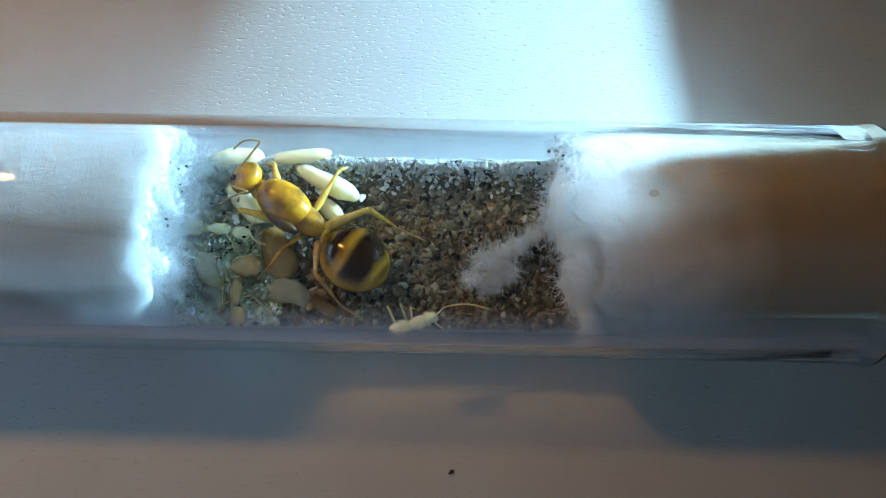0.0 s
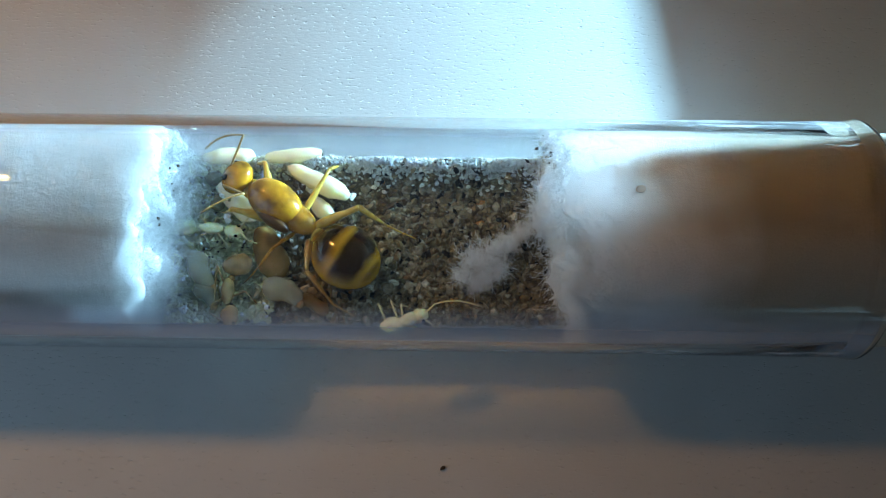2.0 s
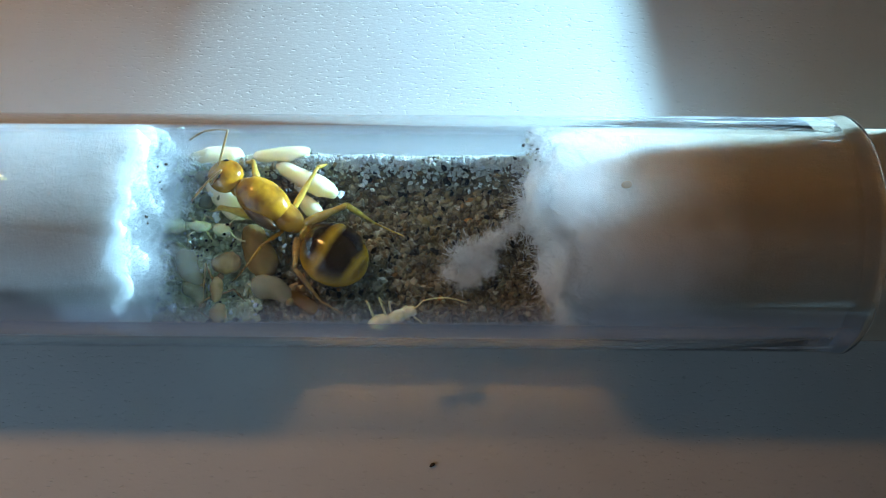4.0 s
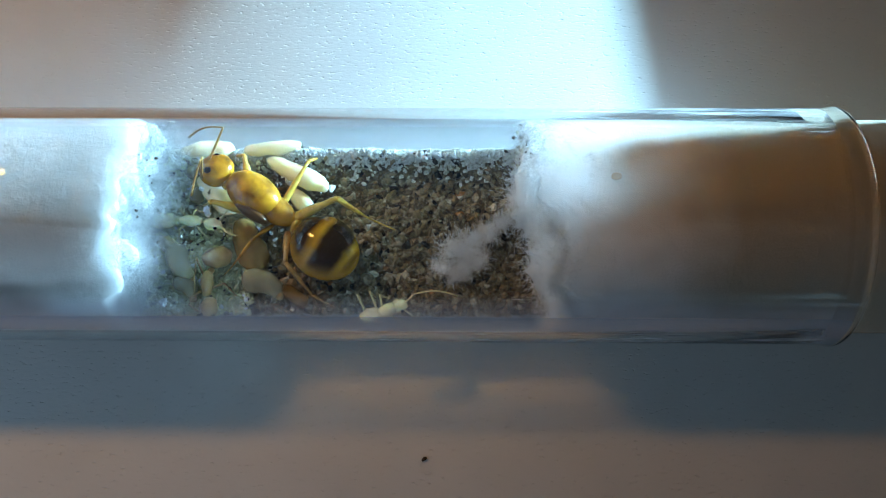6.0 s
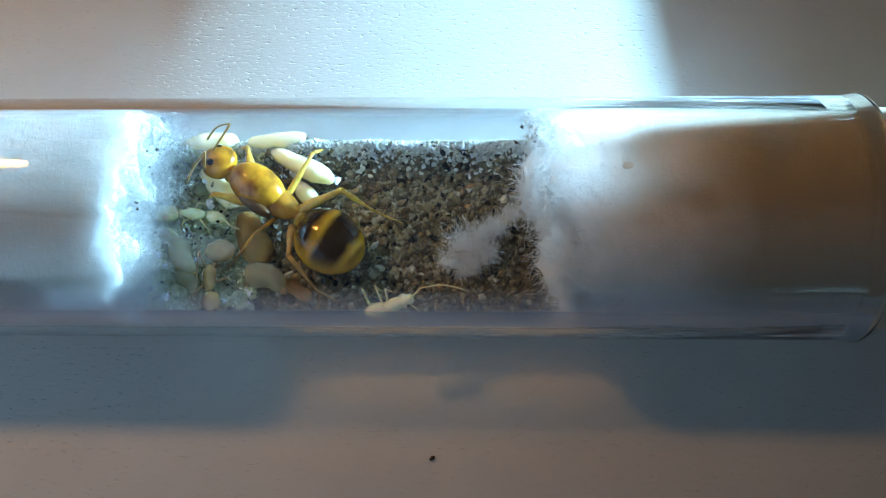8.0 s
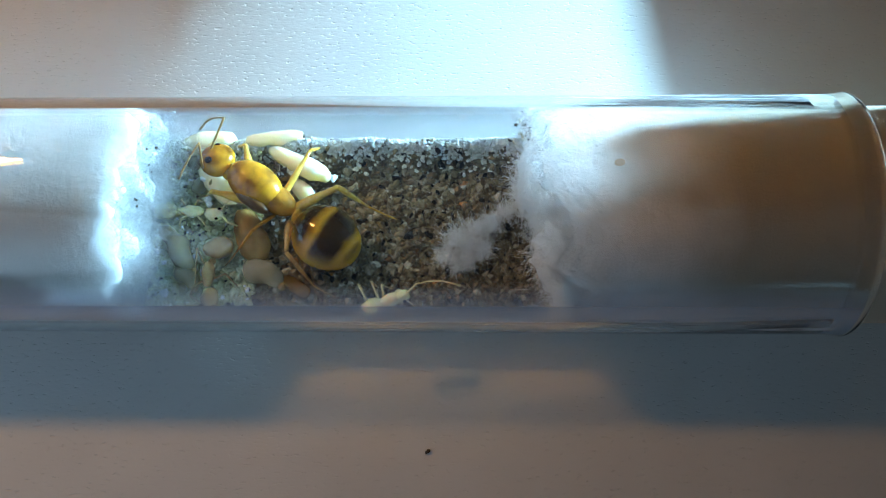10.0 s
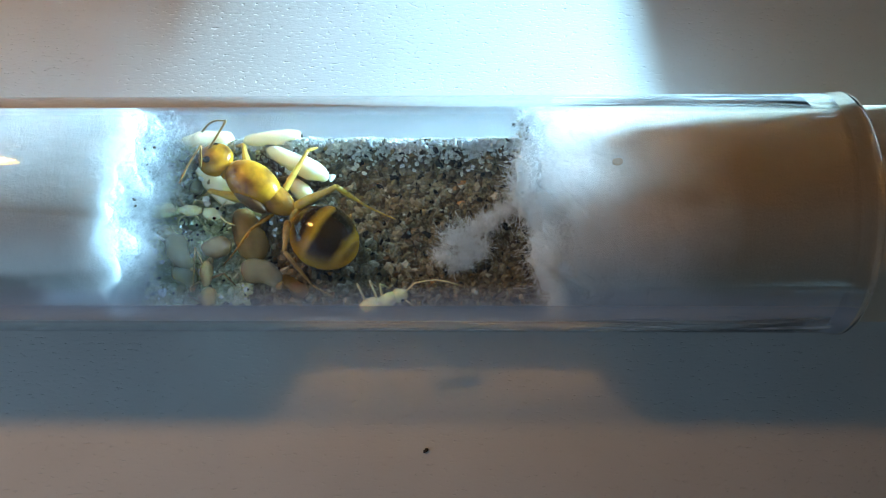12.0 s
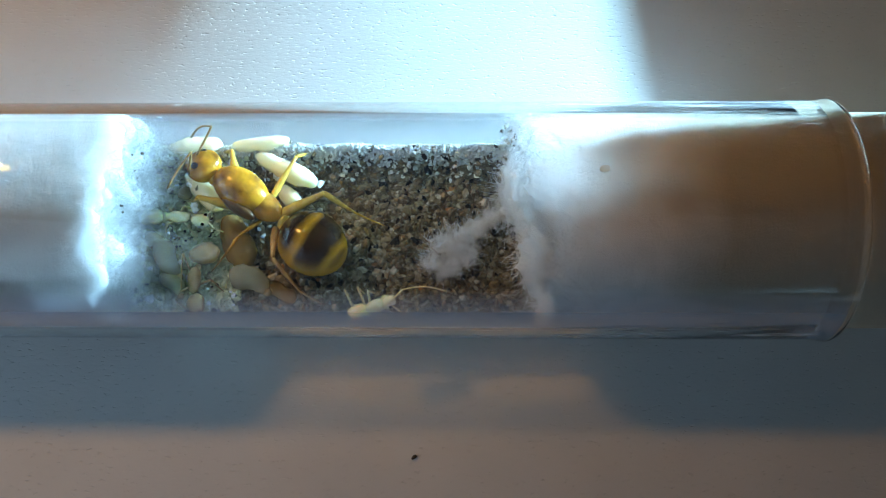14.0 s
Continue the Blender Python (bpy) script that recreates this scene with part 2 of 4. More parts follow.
GRAVEL.node_tree.nodes["Principled BSDF"].inputs["Transmission Weight"].default_value = 0.1
STAIN = mat_plain("brown_stain", (0.62, 0.47, 0.34), 0.7, 0.6, 0.001)
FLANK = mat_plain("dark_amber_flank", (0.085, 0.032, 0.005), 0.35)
SOIL = mat_plain("dark_speck", (0.05, 0.035, 0.025), 0.7)
TABLE = mat_plain("brown_table_wood", (0.09, 0.06, 0.045), 0.5, grain=20)
CARD = mat_plain("brown_cardboard", (0.30, 0.21, 0.13), 0.8, grain=60)

# ---- mesh helpers ----


def mesh_of(name, bm, mat, smooth=True):
    me = bpy.data.meshes.new(name)
    for f in bm.faces:
        f.smooth = smooth
    bm.to_mesh(me)
    bm.free()
    me.materials.append(mat)
    return me


def thing(name, base, label, category, group=""):
    ob = new(name)
    ob.location = mm(*base)
    ob.empty_display_size = 0.002
    return tagged(ob, label, category, group)


def part(name, bm, mat, parent=None, label="", at=(0, 0, 0), smooth=True):
    """One mesh object, built in millimetres about its own origin, which lies at `at` in its parent's space."""
    bmesh.ops.scale(bm, vec=(MM, MM, MM), verts=bm.verts)
    ob = new(name, mesh_of(name, bm, mat, smooth))
    ob.location = mm(*at)
    ob.parent = parent
    return tagged(ob, label)


def rough_up(bm, amount, size, seed=0.0):
    bm.normal_update()
    for v in bm.verts:
        d = noise.fractal(v.co / size + Vector((seed, seed * 0.7, -seed)), 0.8, 2.0, 3)
        v.co += v.normal * d * amount


def ellipsoid(bm, c, r, axis=(1, 0, 0), seg=20, rings=14, up=(0, 0, 1), egg=0.0):
    """An egg whose long axis runs along `axis`; egg > 0 makes its far end the fuller one."""
    ax = Vector(axis).normalized()
    side = Vector(up).cross(ax).normalized()
    top = ax.cross(side)
    m = Matrix((ax, side, top)).transposed().to_4x4()
    made = bmesh.ops.create_uvsphere(bm, u_segments=seg, v_segments=rings, radius=1.0)["verts"]
    for v in made:
        p = v.co.copy()
        p = Vector((p.z, p.x, p.y))
        k = 1.0 + egg * p.x
        v.co = Vector(c) + m @ Vector((p.x * r[0], p.y * r[1] * k, p.z * r[2] * k))
    return made


def tube(bm, pts, radii, seg=8):
    """A round limb through the given points, closed at both ends."""
    pts = [Vector(p) for p in pts]
    rings = []
    ref = Vector((0.13, 0.31, 0.94))
    for i, p in enumerate(pts):
        d = (pts[min(i + 1, len(pts) - 1)] - pts[max(i - 1, 0)]).normalized()
        u = d.cross(ref).normalized()
        w = d.cross(u)
        rings.append([bm.verts.new(p + (u * math.cos(a) + w * math.sin(a)) * radii[i])
                      for a in [2 * math.pi * k / seg for k in range(seg)]])
    for a, b in zip(rings, rings[1:]):
        for k in range(seg):
            bm.faces.new((a[k], a[(k + 1) % seg], b[(k + 1) % seg], b[k]))
    bm.faces.new(rings[0][::-1])
    bm.faces.new(rings[-1])
    bmesh.ops.recalc_face_normals(bm, faces=bm.faces)


def bowed(a, b, bow=(0, 0, 0), n=7):
    a, b, bow = Vector(a), Vector(b), Vector(bow)
    return [a.lerp(b, i / (n - 1)) + bow * math.sin(math.pi * i / (n - 1)) for i in range(n)]


def limb(a, b, r0, r1, bow=(0, 0, 0), bulge=0.0, n=8, seg=8):
    bm = bmesh.new()
    rr = [(r0 + (r1 - r0) * i / (n - 1)) * (1 + bulge * math.sin(math.pi * min(1, 1.4 * i / (n - 1)))) for i in range(n)]
    tube(bm, bowed(a, b, bow, n), rr, seg)
    return bm


def box(bm, lo, hi):
    made = bmesh.ops.create_cube(bm, size=1.0)["verts"]
    lo, hi = Vector(lo), Vector(hi)
    for v in made:
        v.co = Vector([lo[i] + (v.co[i] + 0.5) * (hi[i] - lo[i]) for i in range(3)])


def structure(name, bm, mat, label, category):
    return tagged(part(name, bm, mat), label, category, kind="structure")


# ---- the setting ----


def build_setting():
    bm = bmesh.new()
    box(bm, (-460, -420, -30), (520, 520, -0.4))
    structure("ground", bm, TABLE, "brown wooden table top under the paper", "table")
    bm = bmesh.new()
    box(bm, (-210, -160, -0.35), (210, 260, 0))
    structure("paper_sheet", bm, PAPER, "white rough-textured paper lying on a table top", "paper")
    # added out of view: an upright plate whose opening shapes the torch beam
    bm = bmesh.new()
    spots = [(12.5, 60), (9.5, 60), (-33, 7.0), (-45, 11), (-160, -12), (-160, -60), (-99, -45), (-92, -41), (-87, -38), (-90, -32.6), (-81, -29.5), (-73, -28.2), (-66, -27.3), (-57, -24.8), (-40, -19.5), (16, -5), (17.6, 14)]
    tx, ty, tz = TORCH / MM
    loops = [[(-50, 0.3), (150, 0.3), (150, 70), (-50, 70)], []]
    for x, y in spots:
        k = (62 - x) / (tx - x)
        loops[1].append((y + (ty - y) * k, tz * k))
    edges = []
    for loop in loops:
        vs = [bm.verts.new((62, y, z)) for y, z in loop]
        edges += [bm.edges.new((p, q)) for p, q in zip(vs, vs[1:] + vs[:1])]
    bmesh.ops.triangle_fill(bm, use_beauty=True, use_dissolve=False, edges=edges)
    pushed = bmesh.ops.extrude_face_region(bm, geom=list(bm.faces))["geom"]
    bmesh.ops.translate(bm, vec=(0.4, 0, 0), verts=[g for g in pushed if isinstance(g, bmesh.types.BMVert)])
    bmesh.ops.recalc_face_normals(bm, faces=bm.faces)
    structure("beam_mask", bm, CARD, "unseen cut card added to shape the torch beam", "lamp shade")


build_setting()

# ---- the test tube ----
R_OUT, R_IN, X_END, AXIS_Z = 8.0, 7.3, 28.4, 8.0


def build_tube():
    tt = thing("test_tube", (0, 0, 0), "clear glass test tube lying on white paper, plugged with cotton", "test tube")
    prof = []
    for i in range(13):
        a = math.pi / 2 * i / 12
        prof.append((-70 - R_OUT * math.cos(a), R_OUT * math.sin(a)))
    prof += [(x, R_OUT) for x in (-40, -10, 15, X_END - 1.6)]
    mid, half = (R_OUT + R_IN) / 2 + 0.02, (R_OUT - R_IN) / 2 + 0.14
    for i in range(11):
        a = math.pi / 2 - math.pi * i / 10
        prof.append((X_END - 0.5 + 0.5 * math.cos(a), mid + half * math.sin(a)))
    prof += [(x, R_IN) for x in (X_END - 2.2, 15, -10, -40)]
    for i in range(12):
        a = math.pi / 2 * (1 - i / 12)
        prof.append((-70 - R_IN * math.cos(a), R_IN * math.sin(a)))
    prof.append((-70 - R_IN, 0.0))
    bm = bmesh.new()
    seg = 128
    rings = []
    for x, r in prof:
        if r < 1e-6:
            rings.append([bm.verts.new((x, 0, AXIS_Z))])
        else:
            rings.append([bm.verts.new((x, r * math.cos(2 * math.pi * k / seg), AXIS_Z + r * math.sin(2 * math.pi * k / seg))) for k in range(seg)])
    for a, b in zip(rings, rings[1:]):
        for k in range(seg):
            j = (k + 1) % seg
            if len(a) == 1:
                bm.faces.new((a[0], b[j], b[k]))
            elif len(b) == 1:
                bm.faces.new((a[k], a[j], b[0]))
            else:
                bm.faces.new((a[k], a[j], b[j], b[k]))
    bmesh.ops.recalc_face_normals(bm, faces=bm.faces)
    glass = part("glass_wall", bm, GLASS, tt)
    glass.visible_shadow = False
    bm = bmesh.new()
    rings = []
    for i in range(50):
        x = -70 + i * 2.0
        rings.append([bm.verts.new((x, 7.27 * math.cos(2 * math.pi * k / 96), AXIS_Z + 7.27 * math.sin(2 * math.pi * k / 96))) for k in range(96)])
    for a, b in zip(rings, rings[1:]):
        for k in range(96):
            bm.faces.new((a[k], a[(k + 1) % 96], b[(k + 1) % 96], b[k]))
    # painted gleam along the foot and, with pale specks, the far shoulder of the outer glass
    for x0, first, way, base, more, label in ((-9.0, 186.0, -1, 3.5, 9.0, "pale strip painted along the glass as its bright edge line"),
                                              (9.0, 33.0, 1, 10.0, 12.0, "pale specks and painted rim gleam on the shoulder of the glass")):
        gleam, ends = bmesh.new(), []
        for i in range(60):
            x = x0 + i * (26.8 - x0) / 59
            wide = base + 1.5 * noise.noise(Vector((x / 6, 2.0, first))) + min(more, max(0.0, (x - 8) * 0.5))
            angles = [math.radians(first + way * wide * k / 4) for k in range(5)]
            ends.append([gleam.verts.new((x, 8.012 * math.cos(a), AXIS_Z + 8.012 * math.sin(a))) for a in angles])
        for a, b in zip(ends, ends[1:]):
            for k in range(4):
                gleam.faces.new((a[k], a[k + 1], b[k + 1], b[k]))
        part("gleam_strip", gleam, EDGE_GLEAM, tt, label)
    part("painted_haze_film", bm, FILM, tt, "thin hazy film on the inner glass, bluish side bands painted in")
    return tt


build_tube()


def in_tube(y, z, r):
    """Pulls a point of the tube's section inside radius r."""
    d = math.hypot(y, z - AXIS_Z)
    if d > r:
        y, z = y * r / d, AXIS_Z + (z - AXIS_Z) * r / d
    return y, z


def fibres(name, count, start, length, radius, parent, curl=0.6, seed=1, mat=DIM_FIBRE):
    """Loose cotton fibres: start(rng) gives a root and a direction."""
    rng = random.Random(seed)
    bm = bmesh.new()
    for _ in range(count):
        p, d = start(rng)
        p, d = Vector(p), Vector(d).normalized()
        pts = [p.copy()]
        n = 6
        step = length * rng.uniform(0.4, 1.3) / n
        turn = Vector((rng.gauss(0, 1), rng.gauss(0, 1), rng.gauss(0, 1))) * curl
        for _ in range(n):
            d = (d + turn * 0.35 + Vector((rng.gauss(0, 1), rng.gauss(0, 1), rng.gauss(0, 1))) * curl * 0.25).normalized()
            p = p + d * step
            y, z = in_tube(p.y, p.z, 7.22)
            p = Vector((p.x, y, z))
            pts.append(p)
        fibre_strand(bm, pts, radius * rng.uniform(0.6, 1.3))
    ob = part(name, bm, mat, parent, "loose white cotton fibres")
    return tagged(ob, kind="stuff")


def fibre_strand(bm, pts, r):
    prev = None
    for i, p in enumerate(pts):
        d = (pts[min(i + 1, len(pts) - 1)] - pts[max(i - 1, 0)]).normalized()
        u = d.cross(Vector((0.2, 0.5, 0.84))).normalized()
        w = d.cross(u)
        ring = [bm.verts.new(p + (u * math.cos(a) + w * math.sin(a)) * r) for a in (0, 2.094, 4.189)]
        if prev:
            for k in range(3):
                bm.faces.new((prev[k], prev[(k + 1) % 3], ring[(k + 1) % 3], ring[k]))
        prev = ring


def plug_mesh(x0, x1, r, end0, end1, seed, lumps=0.0):
    """A wad of cotton from x0 to x1; end0 and end1 shape its two faces as functions of y, z."""
    bm = bmesh.new()
    nx, seg = 160, 96
    rings = []
    for i in range(nx + 1):
        u = i / nx
        row = []
        for k in range(seg):
            a = 2 * math.pi * k / seg
            rr = r * (1 - 0.05 * max(0.0, 1 - 60 * min(u, 1 - u)) ** 2)
            if lumps:
                depth = u * (x1 - x0 - 8.0)
                q = Vector((depth / 1.6, r * math.cos(a) / 1.5, r * math.sin(a) / 1.5 + seed))
                rr -= 0.25 * math.exp(-depth / 0.5) + lumps * math.exp(-depth / 3.0) * max(0.0, noise.fractal(q, 0.6, 2.0, 5) + 0.25)
            y, z = rr * math.cos(a), rr * math.sin(a)
            lo, hi = x0 + end0(y, z), x1 + end1(y, z)
            row.append(bm.verts.new((lo + (hi - lo) * u, y, AXIS_Z + z)))
        rings.append(row)
    for a, b in zip(rings, rings[1:]):
        for k in range(seg):
            bm.faces.new((a[k], a[(k + 1) % seg], b[(k + 1) % seg], b[k]))
    for row, xx, end in ((rings[0], x0, end0), (rings[-1], x1, end1)):
        prev = row
        for s in (0.86, 0.72, 0.58, 0.44, 0.3, 0.16):
            ring = []
            for k in range(seg):
                a = 2 * math.pi * k / seg
                y, z = r * s * math.cos(a), r * s * math.sin(a)
                d = noise.fractal(Vector((seed, y / 1.3, z / 1.3)), 0.7, 2.0, 4) * 0.35
                ring.append(bm.verts.new((xx + end(y, z) + d, y, AXIS_Z + z)))
            for k in range(seg):
                bm.faces.new((prev[k], prev[(k + 1) % seg], ring[(k + 1) % seg], ring[k]))
            prev = ring
        bm.faces.new(prev)
    bmesh.ops.recalc_face_normals(bm, faces=bm.faces)
    return bm


def ragged(y, z, seed):
    d = noise.fractal(Vector((y / 2.6, z / 2.6, seed)), 0.7, 2.0, 5)
    return 1.2 * d / math.sqrt(1 + 1.6 * d * d)


def left_face(y, z):
    """Inner face of the plug on the water side: it bulges at the back and falls away in front."""
    return -18.35 + 0.06 * y - 0.002 * (y * y + z * z) + 1.0 * ragged(y, z, 3.0)


def right_face(y, z):
    """Torn inner face of the plug at the open end, hollowed in front where sand lies against it."""
    edge = 8.3 - 0.9 * math.exp(-((y - 1.8) / 2.2) ** 2) + 1.6 * max(0.0, -(y + 2.5) / 4.0) + 0.6 * max(0.0, (y - 4.0) / 3.0)
    return edge + 1.1 * ragged(y, z, 9.0) + 0.35 * noise.fractal(Vector((y * 1.4, z * 1.4, 5.0)), 0.7, 2.0, 3)


def build_plugs():
    left = thing("cotton_plug", (0, 0, 0), "white cotton wool plug packed inside the glass tube", "cotton plug", "cotton plugs")
    # white wool given the greyed copy, so the torch does not burn it out
    part("wad", plug_mesh(-58, 0, 7.25, lambda y, z: 0.0, left_face, 3.1), DIM_COTTON, left)

    def start_left(rng):
        a, s = rng.uniform(0, 6.283), 7.0 * math.sqrt(rng.random())
        y, z = s * math.cos(a), s * math.sin(a)
        return (left_face(y, z) + rng.uniform(-0.5, 0.2), y, AXIS_Z + z), (rng.uniform(0.1, 1), rng.gauss(0, 0.7), rng.gauss(0, 0.7))
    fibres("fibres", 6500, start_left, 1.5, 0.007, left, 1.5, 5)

    # strays of the plug, with extra ones added as pale haze over the brood
    def start_stray(rng):
        y = rng.uniform(-5.8, 6.6)
        x = left_face(y, 4.0) - 0.2 + abs(rng.gauss(0, 1.0 + 0.14 * max(0.0, y)))
        return (x, y, rng.uniform(6.2, 11.5)), (rng.gauss(0.3, 1), rng.gauss(0, 1), rng.gauss(0, 0.4))
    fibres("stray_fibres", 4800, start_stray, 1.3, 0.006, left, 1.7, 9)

    right = thing("cotton_plug", (0, 0, 0), "white cotton wool plug in the open end of the tube", "cotton plug", "cotton plugs")
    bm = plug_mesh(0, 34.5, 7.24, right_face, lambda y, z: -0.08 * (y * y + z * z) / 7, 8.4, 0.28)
    part("wad", bm, WARM_COTTON, right, "white cotton with warm lamplight painted in towards the open end")

    def start_right(rng):
        a, s = rng.uniform(0, 6.283), 7.0 * math.sqrt(rng.random())
        y, z = s * math.cos(a), s * math.sin(a)
        return (right_face(y, z) + rng.uniform(-0.2, 0.6), y, AXIS_Z + z), (-rng.uniform(0.1, 1), rng.gauss(0, 0.7), rng.gauss(0, 0.7))
    fibres("fibres", 7500, start_right, 1.5, 0.009, right, 1.6, 6, BRIGHT_FIBRE)

    def start_skin(rng):
        a, s = rng.uniform(0, 6.283), rng.uniform(6.7, 7.2)
        y, z = s * math.cos(a), s * math.sin(a)
        return (right_face(y, z) - 0.4 + 4.2 * rng.random() ** 1.5, y, AXIS_Z + z), (-rng.uniform(0, 1), rng.gauss(0, 0.8), rng.gauss(0, 0.8))
    fibres("skin_fibres", 16000, start_skin, 1.1, 0.010, right, 1.6, 8, BRIGHT_FIBRE)

    def start_end(rng):
        a, s = rng.uniform(0, 6.283), 6.9 * math.sqrt(rng.uniform(0.25, 1))
        y, z = s * math.cos(a), s * math.sin(a)
        return (33.4 - 0.011 * s * s * 7 + rng.uniform(-2.5, 0.3), y, AXIS_Z + z), (rng.uniform(0.1, 1), rng.gauss(0, 0.7) + y * 0.1, rng.gauss(0, 0.7) + z * 0.1)
    fibres("end_fibres", 1500, start_end, 1.5, 0.007, right, 1.2, 7)


build_plugs()

# ---- sand ----


def sand_top(x, y):
    z = 5.5 + 0.25 * noise.noise(Vector((x / 5, y / 4, 1.0))) + 0.12 * noise.noise(Vector((x / 1.5, y / 1.5, 4.0)))
    z += (1.9 + 0.35 * noise.noise(Vector((x / 2.5, 3.0, 0.0)))) * math.exp(-((y - 5.75) / 1.0) ** 2)
    return z


def sand_front(x):
    return -5.6 - 0.25 * noise.noise(Vector((x / 3, 7.0, 0)))


def build_sand():
    bed = thing("sand_bed", (0, 0, 0), "bed of coarse brown and grey sand inside the tube", "sand")
    bm = bmesh.new()
    x0, x1, nx, ny = -21.2, 10.4, 96, 40
    rows = []
    for i in range(nx + 1):
        x = x0 + (x1 - x0) * i / nx
        row = []
        for j in range(ny + 1):
            u = j / ny
            y = sand_front(x) + (6.75 - sand_front(x)) * u
            yy, zz = in_tube(y, sand_top(x, y) - 0.12, 7.02)
            row.append(bm.verts.new((x, yy, zz)))
        for j in range(1, 16):
            a = math.radians(-18 - 104 * j / 15)
            y, z = 7.02 * math.cos(a), AXIS_Z + 7.02 * math.sin(a)
            row.append(bm.verts.new((x, y, z)))
        rows.append(row)
    m = len(rows[0])
    for a, b in zip(rows, rows[1:]):
        for k in range(m):
            bm.faces.new((a[k], a[(k + 1) % m], b[(k + 1) % m], b[k]))
    bm.faces.new(rows[0])
    bm.faces.new(rows[-1])
    bmesh.ops.recalc_face_normals(bm, faces=bm.faces)
    part("packed_sand", bm, SAND_BED, bed)
    # grain shapes
    shapes = []
    rng = random.Random(11)
    for s in range(10):
        bm = bmesh.new()
        bmesh.ops.create_icosphere(bm, subdivisions=1, radius=1.0)
        for v in bm.verts:
            v.co *= rng.uniform(0.72, 1.2)
        sq = (rng.uniform(0.9, 1.3), rng.uniform(0.7, 1.0), rng.uniform(0.55, 0.85))
        for v in bm.verts:
            v.co = Vector([v.co[i] * sq[i] for i in range(3)])
        bmesh.ops.scale(bm, vec=(MM, MM, MM), verts=bm.verts)
        shapes.append(mesh_of("grain", bm, SAND_ONE, False))
    spots = []
    while len(spots) < 7200:
        x = rng.uniform(-20.8, 10.2)
        y = rng.uniform(-6.0, 6.9)
        if y < sand_front(x) or (x < -11.5 and rng.random() < 0.55):
            continue
        size = min(0.48, max(0.12, rng.lognormvariate(-1.32, 0.34)))
        z = sand_top(x, y) + rng.uniform(-0.14, 0.06)
        y, z = in_tube(y, z, 7.12 - size)
        spots.append((x, y, z, size))
    while len(spots) < 8600:
        x = rng.uniform(-20.8, 10.2)
        u = rng.random()
        y0, z0 = sand_front(x), sand_top(x, sand_front(x))
        size = rng.uniform(0.13, 0.32)
        y, z = in_tube(y0 + 1.5 * u, z0 - 3.4 * u, 7.12 - size)
        spots.append((x, y, z, size))
    single = [s for s in spots if -4.0 < s[0] < 6.0 and 1.0 < s[1] < 6.4 and s[3] > 0.2][:290]
    chosen = set(single)
    for x, y, z, size in single:
        g = new("sand_grain", shapes[rng.randrange(10)])
        g.matrix_basis = Matrix.LocRotScale(mm(x, y, z), Euler((rng.uniform(0, 6.3), rng.uniform(0, 6.3), rng.uniform(0, 6.3))), Vector((size,) * 3))
        g.parent = bed
    verts, faces = [], []
    base = [([v.co.copy() for v in me.vertices], [tuple(p.vertices) for p in me.polygons]) for me in shapes]
    for s in spots:
        if s in chosen:
            continue
        x, y, z, size = s
        m = Matrix.LocRotScale(mm(x, y, z), Euler((rng.uniform(0, 6.3), rng.uniform(0, 6.3), rng.uniform(0, 6.3))), Vector((size,) * 3))
        vs, fs = base[rng.randrange(10)]
        o = len(verts)
        verts += [tuple(m @ v) for v in vs]
        faces += [tuple(o + k for k in f) for f in fs]
    me = bpy.data.meshes.new("loose_grains")
    me.from_pydata(verts, [], faces)
    me.materials.append(SAND_MANY)
    ob = new("loose_grains", me)
    ob.parent = bed
    tagged(ob, "many loose sand grains", kind="stuff")

    def heap(name, count, spot, mat, label):
        verts, faces = [], []
        for _ in range(count):
            x, y, lift, size = spot()
            yy, zz = in_tube(y, sand_top(x, y) + lift, 7.12 - size)
            m = Matrix.LocRotScale(mm(x, yy, zz), Euler((rng.uniform(0, 6.3), rng.uniform(0, 6.3), rng.uniform(0, 6.3))), Vector((size,) * 3))
            vs, fs = base[rng.randrange(10)]
            o = len(verts)
            verts += [tuple(m @ v) for v in vs]
            faces += [tuple(o + k for k in f) for f in fs]
        me = bpy.data.meshes.new(name)
        me.from_pydata(verts, [], faces)
        me.materials.append(mat)
        ob = new(name, me)
        ob.parent = bed
        tagged(ob, label, kind="stuff")

    heap("quartz_grains", 3600, lambda: (rng.uniform(-20.5, 9.4), min(6.8, rng.gauss(5.95, 0.55)), rng.uniform(0.1, 0.32), rng.uniform(0.13, 0.27)),
         GRAVEL, "pale quartz grains along the glass")
    heap("brood_grains", 4600, lambda: (-20.8 + 9.5 * rng.random() ** 1.3, rng.uniform(-5.8, 5.6), rng.uniform(0.0, 0.45), rng.uniform(0.14, 0.36)),
         OLIVE, "yellowish translucent grains round the brood")


build_sand()


